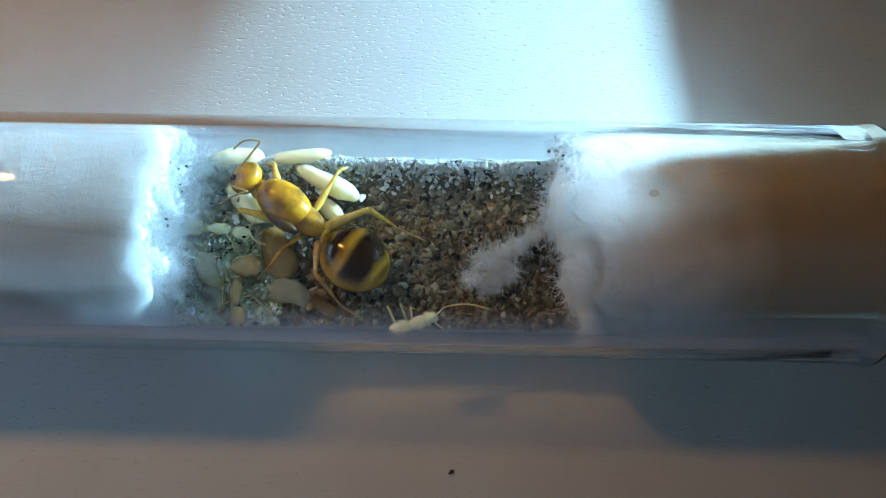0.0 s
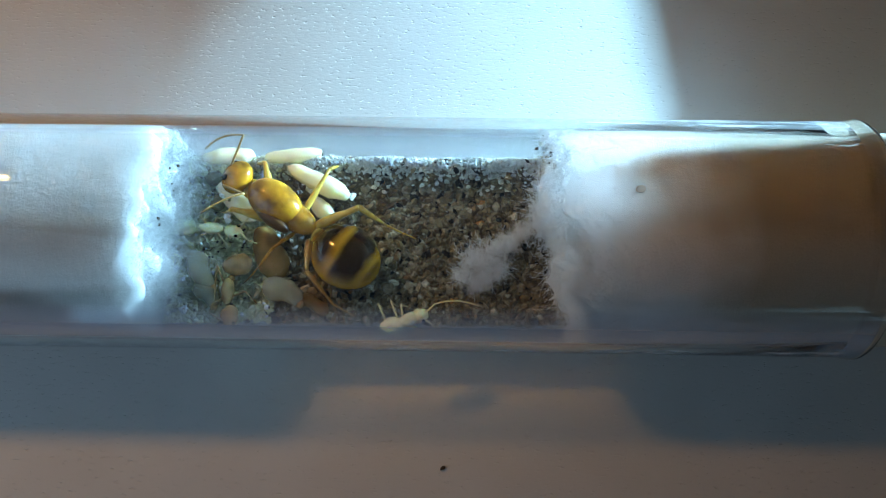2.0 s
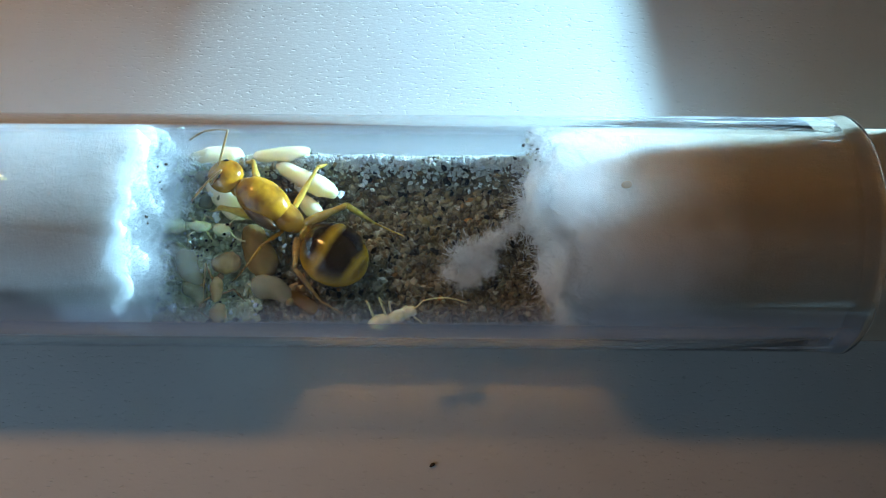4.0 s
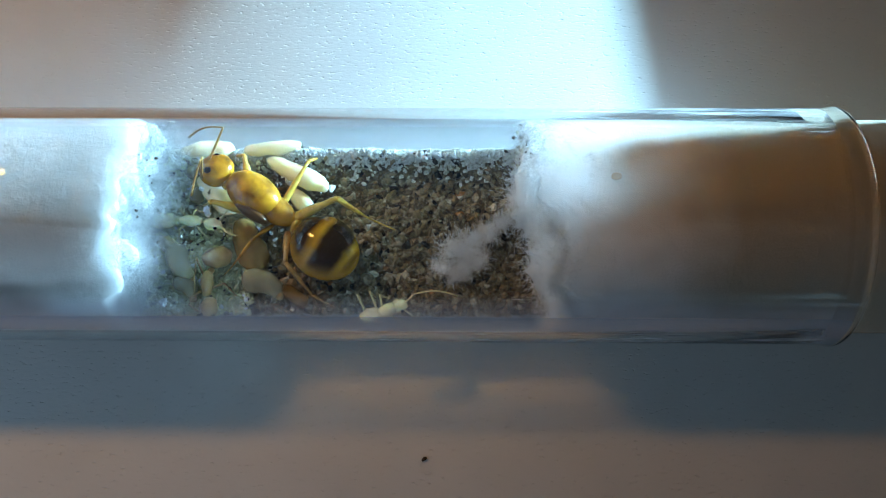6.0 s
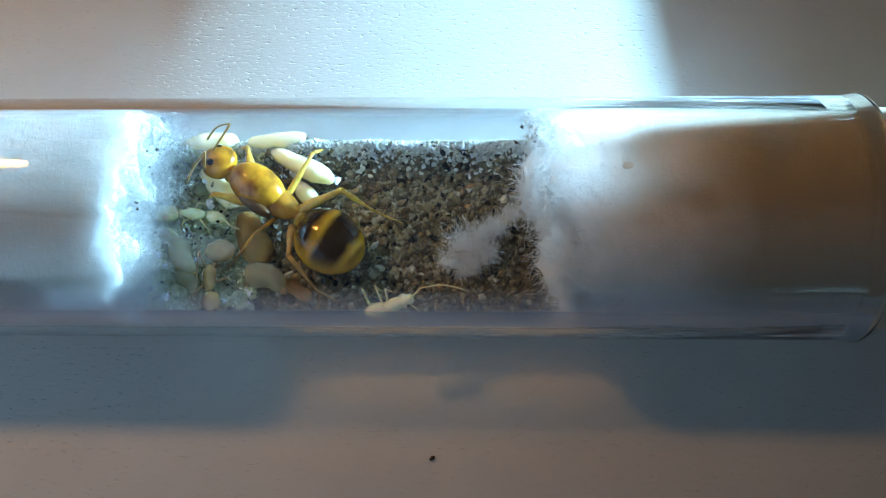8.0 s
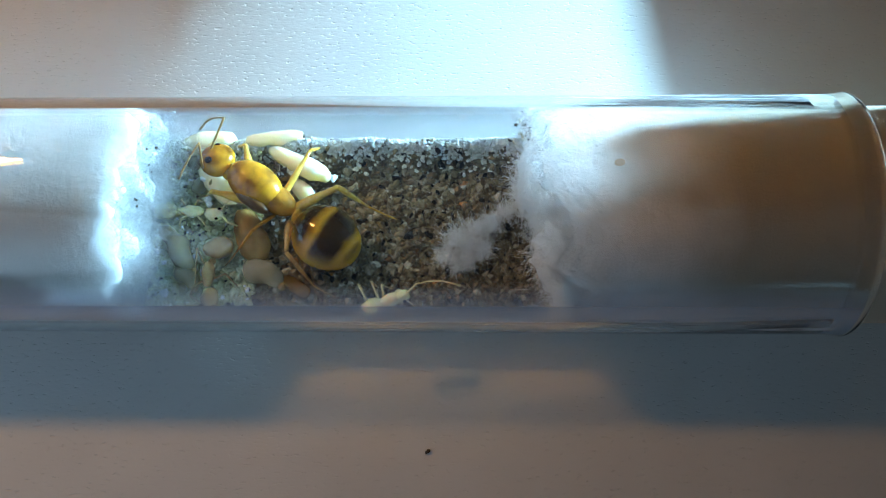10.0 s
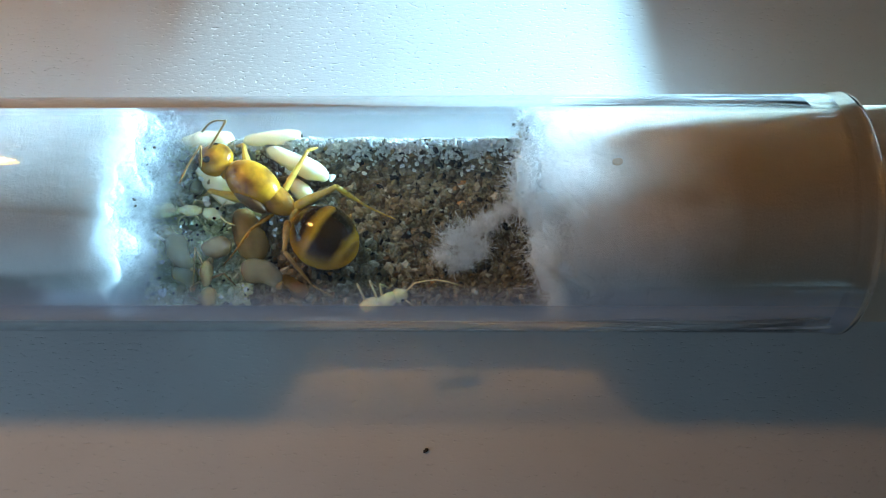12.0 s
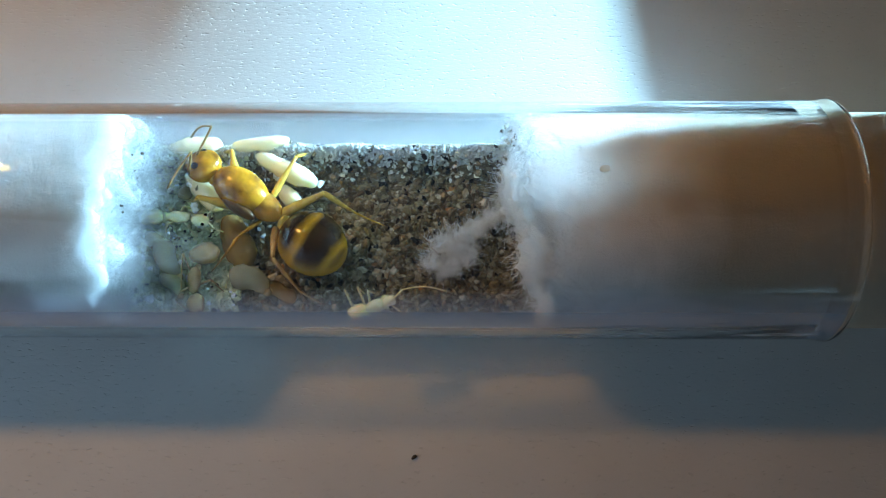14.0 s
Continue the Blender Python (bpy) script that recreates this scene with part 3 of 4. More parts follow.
def build_stuck_grains():
    """Grains and dark specks that cling to the torn faces of the two plugs, close under the glass."""
    rng = random.Random(53)
    for _ in range(64):
        y = rng.uniform(2.2, 6.3)
        z = AXIS_Z + math.sqrt(7.0 ** 2 - y * y) * rng.uniform(0.72, 0.98)
        x = right_face(y, z - AXIS_Z) + rng.gauss(-0.1, 0.55)
        r = rng.uniform(0.07, 0.2)
        p = thing("sand_grain", (x, y, z), "sand grain clinging to the torn white cotton", "grain", "clinging grains")
        bm = bmesh.new()
        ellipsoid(bm, (0, 0, 0), (r, r * 0.75, r * 0.65), (rng.gauss(0, 1), rng.gauss(0, 1), 0.3), 8, 6)
        rough_up(bm, r * 0.6, r * 0.8, rng.uniform(0, 9))
        part("crumb", bm, (SOIL, GRAVEL, SAND_ONE)[rng.randrange(3)], p, smooth=False)
    for _ in range(13):
        y = rng.uniform(-4.0, 6.0)
        z = AXIS_Z + math.sqrt(7.0 ** 2 - y * y) * rng.uniform(0.55, 0.95)
        x = left_face(y, z - AXIS_Z) + rng.uniform(0.0, 1.1)
        r = rng.uniform(0.05, 0.13)
        p = thing("soil_crumb", (x, y, z), "tiny dark speck caught in the cotton fibres", "crumb", "soil crumbs")
        bm = bmesh.new()
        ellipsoid(bm, (0, 0, 0), (r, r * 0.8, r * 0.7), (rng.gauss(0, 1), rng.gauss(0, 1), 0.3), 8, 6)
        rough_up(bm, r * 0.6, r * 0.8, rng.uniform(0, 9))
        part("crumb", bm, SOIL, p, smooth=False)


build_stuck_grains()


def build_tuft():
    tuft = thing("cotton_tuft", (3.0, -1.4, 5.9), "small torn white cotton tuft lying on the sand", "cotton tuft")
    rng = random.Random(21)
    bm = bmesh.new()
    lumps = ((-1.2, -0.9, 0.2, 0.4), (-0.5, 0.3, 0.5, 0.55), (0.3, 0.1, 0.5, 0.8), (1.0, 0.8, 0.6, 0.55), (1.9, 1.4, 0.7, 0.35), (2.9, 2.2, 0.7, 0.35), (0.2, -1.0, 0.2, 0.55), (1.2, -0.5, 0.3, 0.5), (-0.3, -1.6, 0.1, 0.3))
    for x, y, z, r in lumps:
        ellipsoid(bm, (x, y, z), (r * 0.62, r * 0.3, r * 0.28), (1, rng.uniform(-0.4, 1.4), rng.uniform(-0.3, 0.3)), 22, 14)
    rough_up(bm, 0.55, 0.5, 2.0)
    part("wad", bm, FLUFF, tuft)
    bm = bmesh.new()
    for _ in range(3000):
        x, y, z, r = lumps[rng.randrange(len(lumps))]
        p = Vector((x + rng.gauss(0, r * 0.75), y + rng.gauss(0, r * 0.6), z + abs(rng.gauss(0, r * 0.6))))
        d = Vector((rng.gauss(0.3, 1), rng.gauss(0.2, 1), rng.gauss(0, 0.5)))
        pts = [p]
        turn = Vector((rng.gauss(0, 1), rng.gauss(0, 1), rng.gauss(0, 1))) * 0.55
        for _ in range(6):
            d = (d.normalized() + turn)
            pts.append(pts[-1] + d.normalized() * rng.uniform(0.04, 0.24))
        fibre_strand(bm, pts, rng.uniform(0.005, 0.011))
    tagged(part("fibres", bm, BRIGHT_FIBRE, tuft, "loose white cotton fibres"), kind="stuff")


build_tuft()

# ---- ants ----


def sub(a, b):
    return tuple(x - y for x, y in zip(a, b))


def leg(owner, base, joints, radii, mats=(None, None, None)):
    """Femur, tibia and tarsus through four joints, in the owner's space."""
    p = [Vector(sub(j, base)) for j in joints]
    femur = part("leg", limb((0, 0, 0), p[1] - p[0], radii[0], radii[1], (0, 0, 0.05), 0.45), mats[0] or LEG, owner, at=p[0])
    tibia = part("tibia", limb((0, 0, 0), p[2] - p[1], radii[1], radii[2], (0, 0, 0), 0.25), mats[1] or LEG, femur, at=p[1] - p[0])
    part("tarsus", limb(p[2] - p[1], p[3] - p[1], radii[2], radii[2] * 0.5, (0, 0, -0.06)), mats[2] or LEG, femur, at=p[1] - p[0])
    return femur


def build_queen():
    base = (-9.0, 0.8, 5.9)
    q = thing("queen_ant", base, "amber-yellow queen ant with dark-banded abdomen, resting on the brood", "ant")
    hc = Vector((-13.95, 3.75, 9.0))
    fwd = Vector((-0.80, 0.46, -0.36)).normalized()
    up = Vector((0.12, -0.12, 0.95))
    up = (up - fwd * up.dot(fwd)).normalized()
    across = fwd.cross(up)
    bm = bmesh.new()
    ellipsoid(bm, (0, 0, 0), (1.36, 1.24, 0.88), fwd, 36, 26, up, -0.12)
    for v in bm.verts:
        k = v.co.dot(fwd)
        if k < -0.6:
            v.co -= up * 0.05
    head = part("head", bm, AMBER, q, at=sub(hc, base))
    for s in (1, -1):
        bm = bmesh.new()
        ellipsoid(bm, (0.12, 0.78, 0.52) if s > 0 else (-0.34, -0.42, 0.83), (0.30, 0.25, 0.14), fwd, 14, 10, up)
        part("eye", bm, EYE, head, "glossy black eye")
        bm = bmesh.new()
        tube(bm, [fwd * 1.0 + across * s * 0.62 - up * 0.1, fwd * 1.4 + across * s * 0.55 - up * 0.16, fwd * 1.66 + across * s * 0.22 - up * 0.2, fwd * 1.72 - up * 0.22],
             [0.22, 0.24, 0.17, 0.05])
        part("mandible", bm, DARK, head, "dark brown mandible")
    bm = bmesh.new()
    ellipsoid(bm, fwd * 1.02 - up * 0.02, (0.48, 0.58, 0.34), fwd, 16, 10, up)
    part("clypeus", bm, TAN, head, "paler greyish face plate")
    # thorax
    ta, tb = Vector((-12.75, 2.95, 8.9)), Vector((-8.55, 0.2, 8.5))
    ax = (tb - ta).normalized()
    tc = Vector((-11.1, 1.88, 8.95))
    bm = bmesh.new()
    ellipsoid(bm, (0, 0, 0), (2.15, 1.42, 1.35), ax, 40, 28, (0, 0, 1), -0.04)
    thorax = part("thorax", bm, AMBER, q, at=sub(tc, base))
    bm = bmesh.new()
    ellipsoid(bm, (0, 0, 0), (1.5, 0.98, 0.92), ax, 32, 22, (0, 0, 1), -0.16)
    part("propodeum", bm, WAIST, thorax, "tapering rear of the thorax", at=sub((-9.55, 0.82, 8.5), tc))
    bm = bmesh.new()
    ellipsoid(bm, (0, 0, 0), (0.36, 0.98, 0.95), ax, 20, 24)
    part("scutellum", bm, WAIST, thorax, "pale yellow plate behind the back", at=ax * 1.42 + Vector((0, 0, 0.02)))
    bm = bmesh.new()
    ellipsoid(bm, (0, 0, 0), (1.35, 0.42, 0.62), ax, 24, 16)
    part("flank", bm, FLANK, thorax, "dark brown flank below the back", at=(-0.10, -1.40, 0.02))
    bm = bmesh.new()
    ellipsoid(bm, (0, 0, 0), (0.62, 0.75, 0.6), ax, 20, 14)
    part("neck", bm, AMBER, thorax, at=sub((-12.85, 2.95, 8.8), tc))
    for f, r in ((0.98, 1.19),):
        side = Vector((0, 0, 1)).cross(ax).normalized()
        top = ax.cross(side)
        ring = [ax * f * 1.0 + (side * math.cos(2 * math.pi * i / 40) * r * 0.985 + top * math.sin(2 * math.pi * i / 40) * r * 0.95) for i in range(41)]
        bm = bmesh.new()
        tube(bm, ring, [0.04] * 41, 6)
        part("suture", bm, DARK, thorax, "thin dark seam across the back")
    bm = bmesh.new()
    ellipsoid(bm, (0, 0, 0), (0.32, 0.6, 0.75), ax, 18, 14)
    part("petiole", bm, LEG, q, at=sub((-8.25, -0.1, 8.0), base))
    # gaster
    gc = Vector((-6.15, -1.75, 8.0))
    gax = Vector((0.84, -0.52, -0.10)).normalized()
    bm = bmesh.new()
    ellipsoid(bm, (0, 0, 0), (2.45, 2.2, 2.05), (1, 0, 0), 48, 32, (0, 0, 1), -0.06)
    for v in bm.verts:
        for edge in (-1.15, 0.3, 1.45):
            d = v.co.x - edge
            if 0 <= d < 0.22:
                v.co.yz = Vector((v.co.y, v.co.z)) * 0.985
    g = part("gaster", bm, GASTER, q, "honey-yellow abdomen with dark brown bands", at=sub(gc, base))
    side = Vector((0.10, 0.05, 1)).cross(gax).normalized()
    g.matrix_basis = Matrix.Translation(mm(*sub(gc, base))) @ Matrix((gax, side, gax.cross(side))).transposed().to_4x4()
    # legs
    leg(q, base, [(-8.6, 0.35, 8.1), (-5.22, 0.89, 10.4), (-3.58, 0.84, 7.6), (-1.57, 0.47, 6.1)], (0.28, 0.2, 0.09))
    leg(q, base, [(-9.3, 1.3, 8.2), (-7.58, 4.62, 8.7), (-7.1, 5.6, 7.4), (-6.73, 6.6, 6.3)], (0.2, 0.13, 0.08))
    leg(q, base, [(-11.7, 3.2, 8.2), (-12.14, 5.04, 8.7), (-13.1, 5.7, 7.4), (-14.0, 5.9, 6.8)], (0.24, 0.17, 0.08))
    leg(q, base, [(-11.7, 1.0, 8.2), (-14.0, 1.33, 8.9), (-14.7, 1.7, 7.6), (-15.4, 2.1, 6.6)], (0.27, 0.19, 0.07))
    leg(q, base, [(-9.8, 0.0, 8.0), (-11.2, -1.3, 8.3), (-12.3, -2.6, 7.6), (-13.3, -3.2, 6.5)], (0.12, 0.10, 0.06), (WAIST, WAIST, WAIST))
    leg(q, base, [(-8.8, -0.5, 7.9), (-8.76, -2.9, 8.4), (-7.0, -4.75, 6.9), (-5.46, -5.42, 6.2)], (0.22, 0.16, 0.08), (ANTENNA, ANTENNA, ANTENNA))
    ants = []
    for root, out, on, bow in (((-14.35, 4.1, 9.5), (1.78, 1.014, 2.123), (-2.246, 0.567, -1.984), (-0.1, 0.35, 0.1)),
                               ((-14.75, 2.95, 9.3), (1.522, -1.225, 1.716), (-2.441, -0.356, -1.877), (0, 0.15, 0.1))):
        root = Vector(root)
        elbow = root + Vector(out)
        tip = elbow + Vector(on)
        scape = part("antenna", limb((0, 0, 0), elbow - root, 0.09, 0.075), ANTENNA, q, at=root - Vector(base))
        lash = part("funiculus", limb((0, 0, 0), tip - elbow, 0.06, 0.08, bow), ANTENNA, scape, at=elbow - root)
        ants.append((scape, root - Vector(base), lash, elbow - root))
    return head, ants


QUEEN_HEAD, QUEEN_ANTENNAE = build_queen()


def build_worker(base, segs, eyes, legs, antennae, label, skin=None, leg_skin=None):
    """segs: name, centre, radii, axis, egg; all in the tube's space."""
    skin, leg_skin = skin or PALE, leg_skin or PALE_LEG
    w = thing("worker_ant", base, label, "ant", "worker ants")
    made = {}
    for name, c, r, axis, egg in segs:
        bm = bmesh.new()
        ellipsoid(bm, (0, 0, 0), r, axis, 28, 20, (0, 0, 1), egg)
        rough_up(bm, r[1] * 0.14, r[1] * 0.9, c[0])
        made[name] = (part(name, bm, skin, w, at=sub(c, base)), c)
    head, hc = made["head"]
    for e in eyes:
        bm = bmesh.new()
        ellipsoid(bm, (0, 0, 0), (0.13, 0.11, 0.09), (1, 0, 0), 10, 8)
        part("eye", bm, EYE, head, "small black eye", at=sub(e, hc))
    for pts in legs:
        p = [Vector(sub(x, base)) for x in pts]
        f = part("leg", limb((0, 0, 0), p[1] - p[0], 0.085, 0.07), leg_skin, w, at=p[0])
        part("tibia", limb((0, 0, 0), p[2] - p[1], 0.07, 0.04), leg_skin, f, at=p[1] - p[0])
    for pts in antennae:
        p = [Vector(sub(x, base)) for x in pts]
        a = part("antenna", limb((0, 0, 0), p[1] - p[0], 0.055, 0.05), leg_skin, w, at=p[0])
        part("funiculus", limb((0, 0, 0), p[2] - p[1], 0.05, 0.06, pts[3] if len(pts) > 3 else (0, 0, 0)), leg_skin, a, at=p[1] - p[0])


def build_workers():
    build_worker((-15.95, 0.5, 6.2), [("gaster", (-17.65, 0.62, 7.35), (0.98, 0.6, 0.55), (1, 0.02, 0), 0.0),
                                     ("petiole", (-16.65, 0.62, 7.30), (0.3, 0.3, 0.3), (1, 0, 0), 0.0),
                                     ("thorax", (-15.75, 0.55, 7.40), (0.85, 0.40, 0.40), (1, -0.06, 0.02), 0.1),
                                     ("head", (-14.15, 0.3, 7.35), (0.66, 0.48, 0.4), (1, -0.2, -0.1), -0.1)],
                 [(-13.95, -0.08, 7.55), (-13.80, 0.66, 7.55)],
                 [[(-16.05, 0.8, 7.30), (-16.45, 1.25, 7.75), (-16.95, 1.6, 6.5)], [(-15.65, 0.8, 7.30), (-15.35, 1.2, 7.75), (-14.85, 1.5, 6.5)],
                  [(-15.35, 0.3, 7.30), (-14.95, -0.2, 7.65), (-14.55, -0.6, 6.5)], [(-15.95, 0.3, 7.30), (-16.35, -0.15, 7.65), (-16.75, -0.55, 6.5)]],
                 [[(-13.65, 0.6, 7.55), (-13.05, 1.2, 7.95), (-12.25, 0.9, 7.75)], [(-13.55, 0.1, 7.55), (-13.05, -0.5, 7.85), (-12.45, -0.6, 7.45)]],
                 "pale yellow newly hatched worker ant beside the queen", CALLOW)
    build_worker((-2.2, -6.0, 6.2), [("gaster", (-2.95, -6.12, 6.95), (0.80, 0.52, 0.46), (1, 0.15, 0.05), 0.0),
                                         ("petiole", (-2.35, -6.0, 7.0), (0.25, 0.32, 0.36), (1, 0, 0), 0.0),
                                         ("thorax", (-1.85, -5.82, 7.1), (0.72, 0.46, 0.48), (1, 0.3, 0.05), 0.1),
                                         ("head", (-1.08, -5.5, 7.1), (0.58, 0.48, 0.42), (1, 0.25, -0.1), -0.1)],
                     [(-0.85, -5.9, 7.25)],
                     [[(-3.3, -6.0, 7.0), (-3.86, -5.01, 8.0), (-3.7, -4.9, 6.6)], [(-2.5, -5.9, 7.0), (-3.03, -4.8, 8.0), (-2.7, -4.7, 6.4)],
                      [(-2.2, -5.8, 7.0), (-2.35, -5.0, 7.9), (-2.0, -4.7, 6.4)], [(-1.7, -6.1, 6.9), (-1.0, -6.5, 6.8), (-0.56, -6.7, 6.3)]],
                     [[(-0.75, -5.4, 7.3), (-0.1, -4.8, 7.5), (2.85, -4.75, 7.0), (0, 0.25, 0.1)], [(-0.75, -5.8, 7.2), (-0.3, -6.1, 7.2), (0.2, -6.5, 6.6)]],
                     "pale translucent worker ant climbing the glass wall, antenna outstretched", CALLOW)
    build_worker((-13.9, -4.2, 6.0), [("gaster", (-13.75, -2.0, 6.9), (1.05, 0.78, 0.62), (1, 0.12, 0), 0.1),
                                      ("petiole", (-14.1, -2.95, 6.8), (0.24, 0.24, 0.25), (0.2, 1, 0), 0.0),
                                      ("thorax", (-14.25, -3.9, 6.9), (0.95, 0.44, 0.42), (0.05, -1, 0), 0.0),
                                      ("head", (-13.95, -5.7, 6.9), (0.78, 0.60, 0.45), (0.1, -1, -0.1), -0.1)],
                 [(-14.4, -6.15, 7.1), (-13.6, -6.2, 7.1)],
                 [[(-14.5, -3.4, 6.9), (-15.0, -2.3, 7.7), (-15.05, -4.8, 7.0)], [(-13.9, -4.2, 6.8), (-13.0, -4.0, 7.2), (-12.3, -4.6, 6.3)],
                  [(-14.6, -4.4, 6.8), (-15.2, -4.9, 7.0), (-15.5, -5.3, 6.3)]],
                 [[(-14.2, -6.1, 7.0), (-14.7, -5.9, 7.2), (-15.4, -5.4, 6.8)]],
                 "tan worker ant half hidden among the brood, head to the glass", TAN, TAN)


build_workers()

# ---- brood ----


def pupa(a, b, r, mat, label, tip=False, seed=1.0, name="ant_pupa"):
    a, b = Vector(a), Vector(b)
    c, ax = (a + b) / 2, (b - a)
    p = thing(name, c, label, "ant brood", "ant brood")
    bm = bmesh.new()
    ellipsoid(bm, (0, 0, 0), (ax.length / 2, r, r * 0.92), ax, 24, 18, (0, 0, 1), 0.12)
    for v in bm.verts:
        t = v.co.dot(ax.normalized()) / (ax.length / 2)
        along = ax.normalized() * v.co.dot(ax.normalized())
        k = math.sqrt(max(0.0, 1 - abs(t) ** 3.4)) / math.sqrt(max(0.02, 1 - t * t))
        v.co = along + (v.co - along) * k * (0.93 + 0.025 * math.sin(t * 14))
    rough_up(bm, r * 0.18, r * 1.3, seed)
    part("skin", bm, mat, p)
    if tip:
        bm = bmesh.new()
        ellipsoid(bm, ax.normalized() * (ax.length / 2 - 0.06), (0.1, r * 0.34, r * 0.3), ax, 12, 8)
        rough_up(bm, 0.08, 0.2, seed)
        part("dark_tip", bm, SOIL, p, "dark shrivelled tip")
    return p


def grub(a, b, r, mat, label, bow=(0, 0, 0.3), seed=1.0, rough=0.06):
    """A soft grub: a bent, ringed body that tapers to its head."""
    a, b = Vector(a), Vector(b)
    c = (a + b) / 2
    p = thing("ant_larva", c, label, "ant brood", "ant brood")
    n = 19
    radii = []
    for i in range(n):
        t = i / (n - 1)
        w = math.sqrt(max(0.0, 1 - (2 * t - 1) ** 4)) * (1.0 - 0.42 * t) + 0.05
        radii.append(r * w * (1 + 0.02 * math.sin(t * 48)))
    bm = bmesh.new()
    tube(bm, [q - c for q in bowed(a, b, bow, n)], radii, 18)
    rough_up(bm, r * rough, r * 0.7, seed)
    body = part("body", bm, mat, p)
    bm = bmesh.new()
    ellipsoid(bm, b - c, (r * 0.3, r * 0.36, r * 0.34), b - a, 12, 8)
    part("head", bm, TAN, body, "tiny tan head")
    return p


def build_brood():
    cream = "plump creamy white ant pupa lying on the sand"
    pupa((-16.9, 6.0, 7.6), (-13.1, 6.25, 7.7), 0.74, CREAM, cream, False, 1.0)
    pupa((-12.5, 6.0, 7.7), (-8.25, 6.4, 7.8), 0.62, CREAM, "slim creamy white ant pupa with a dark tip", True, 2.0)
    pupa((-10.7, 5.4, 7.5), (-6.35, 3.2, 7.2), 0.78, CREAM, cream, False, 3.0)
    pupa((-9.1, 3.3, 6.6), (-7.4, 1.6, 6.5), 0.62, CREAM, "short creamy white ant pupa beneath the queen", False, 4.0)
    dark = "amber ant pupa darkening before hatching"
    pupa((-12.5, 1.0, 6.3), (-10.9, -2.7, 6.4), 1.15, AMBER_PUPA, dark, False, 6.0)
    pupa((-9.4, -3.9, 6.2), (-7.4, -5.2, 6.2), 0.55, AMBER_PUPA, "pinkish tan ant pupa against the glass", False, 7.5)
    milky = "milky cream ant pupa half buried in the brood pile"
    pupa((-15.6, 4.3, 6.8), (-12.6, 1.5, 6.9), 0.95, CREAM, milky, False, 11.0)
    soft = "soft glassy pale ant larva curled in the brood pile"
    grub((-12.0, -3.7, 6.4), (-9.3, -4.6, 6.4), 0.95, LARVA, soft, (0.2, 0.5, 0.1), 1.0)
    grub((-16.6, -1.0, 6.6), (-15.4, -3.6, 6.6), 0.85, LARVA, soft, (-0.4, -0.1, 0.2), 2.0)
    grub((-18.1, -0.4, 6.3), (-16.7, -2.5, 6.3), 0.6, LARVA, soft, (0.3, 0.2, 0.1), 3.0)
    grub((-16.7, -3.5, 6.4), (-15.2, -4.9, 6.4), 0.68, LARVA, soft, (0.3, 0.2, 0.1), 4.0)
    grub((-15.0, 3.1, 6.8), (-12.7, 1.8, 6.8), 0.78, LARVA, soft, (0.2, 0.4, 0.1), 5.0)
    grub((-16.6, 4.4, 6.6), (-15.0, 4.9, 6.7), 0.6, LARVA, soft, (0, 0.3, 0.1), 8.0)
    grub((-15.8, 2.3, 6.5), (-14.6, 3.9, 6.6), 0.55, LARVA, soft, (-0.3, 0, 0.1), 9.0)
    rng = random.Random(44)
    for i in range(7):
        x, y = rng.uniform(-19.8, -11.5), rng.uniform(-5.2, 4.6)
        a = rng.uniform(0, 6.28)
        ln = rng.uniform(0.5, 1.0)
        z = sand_top(x, y) + 0.3
        d = Vector((ln * math.cos(a), ln * math.sin(a), 0.05))
        grub(Vector((x, y, z)) - d, Vector((x, y, z)) + d, ln * 0.45, LARVA, "small pale ant larva among the sand grains", (0.12 * math.sin(a), -0.12 * math.cos(a), 0.05), i * 1.7, 0.45)


build_brood()


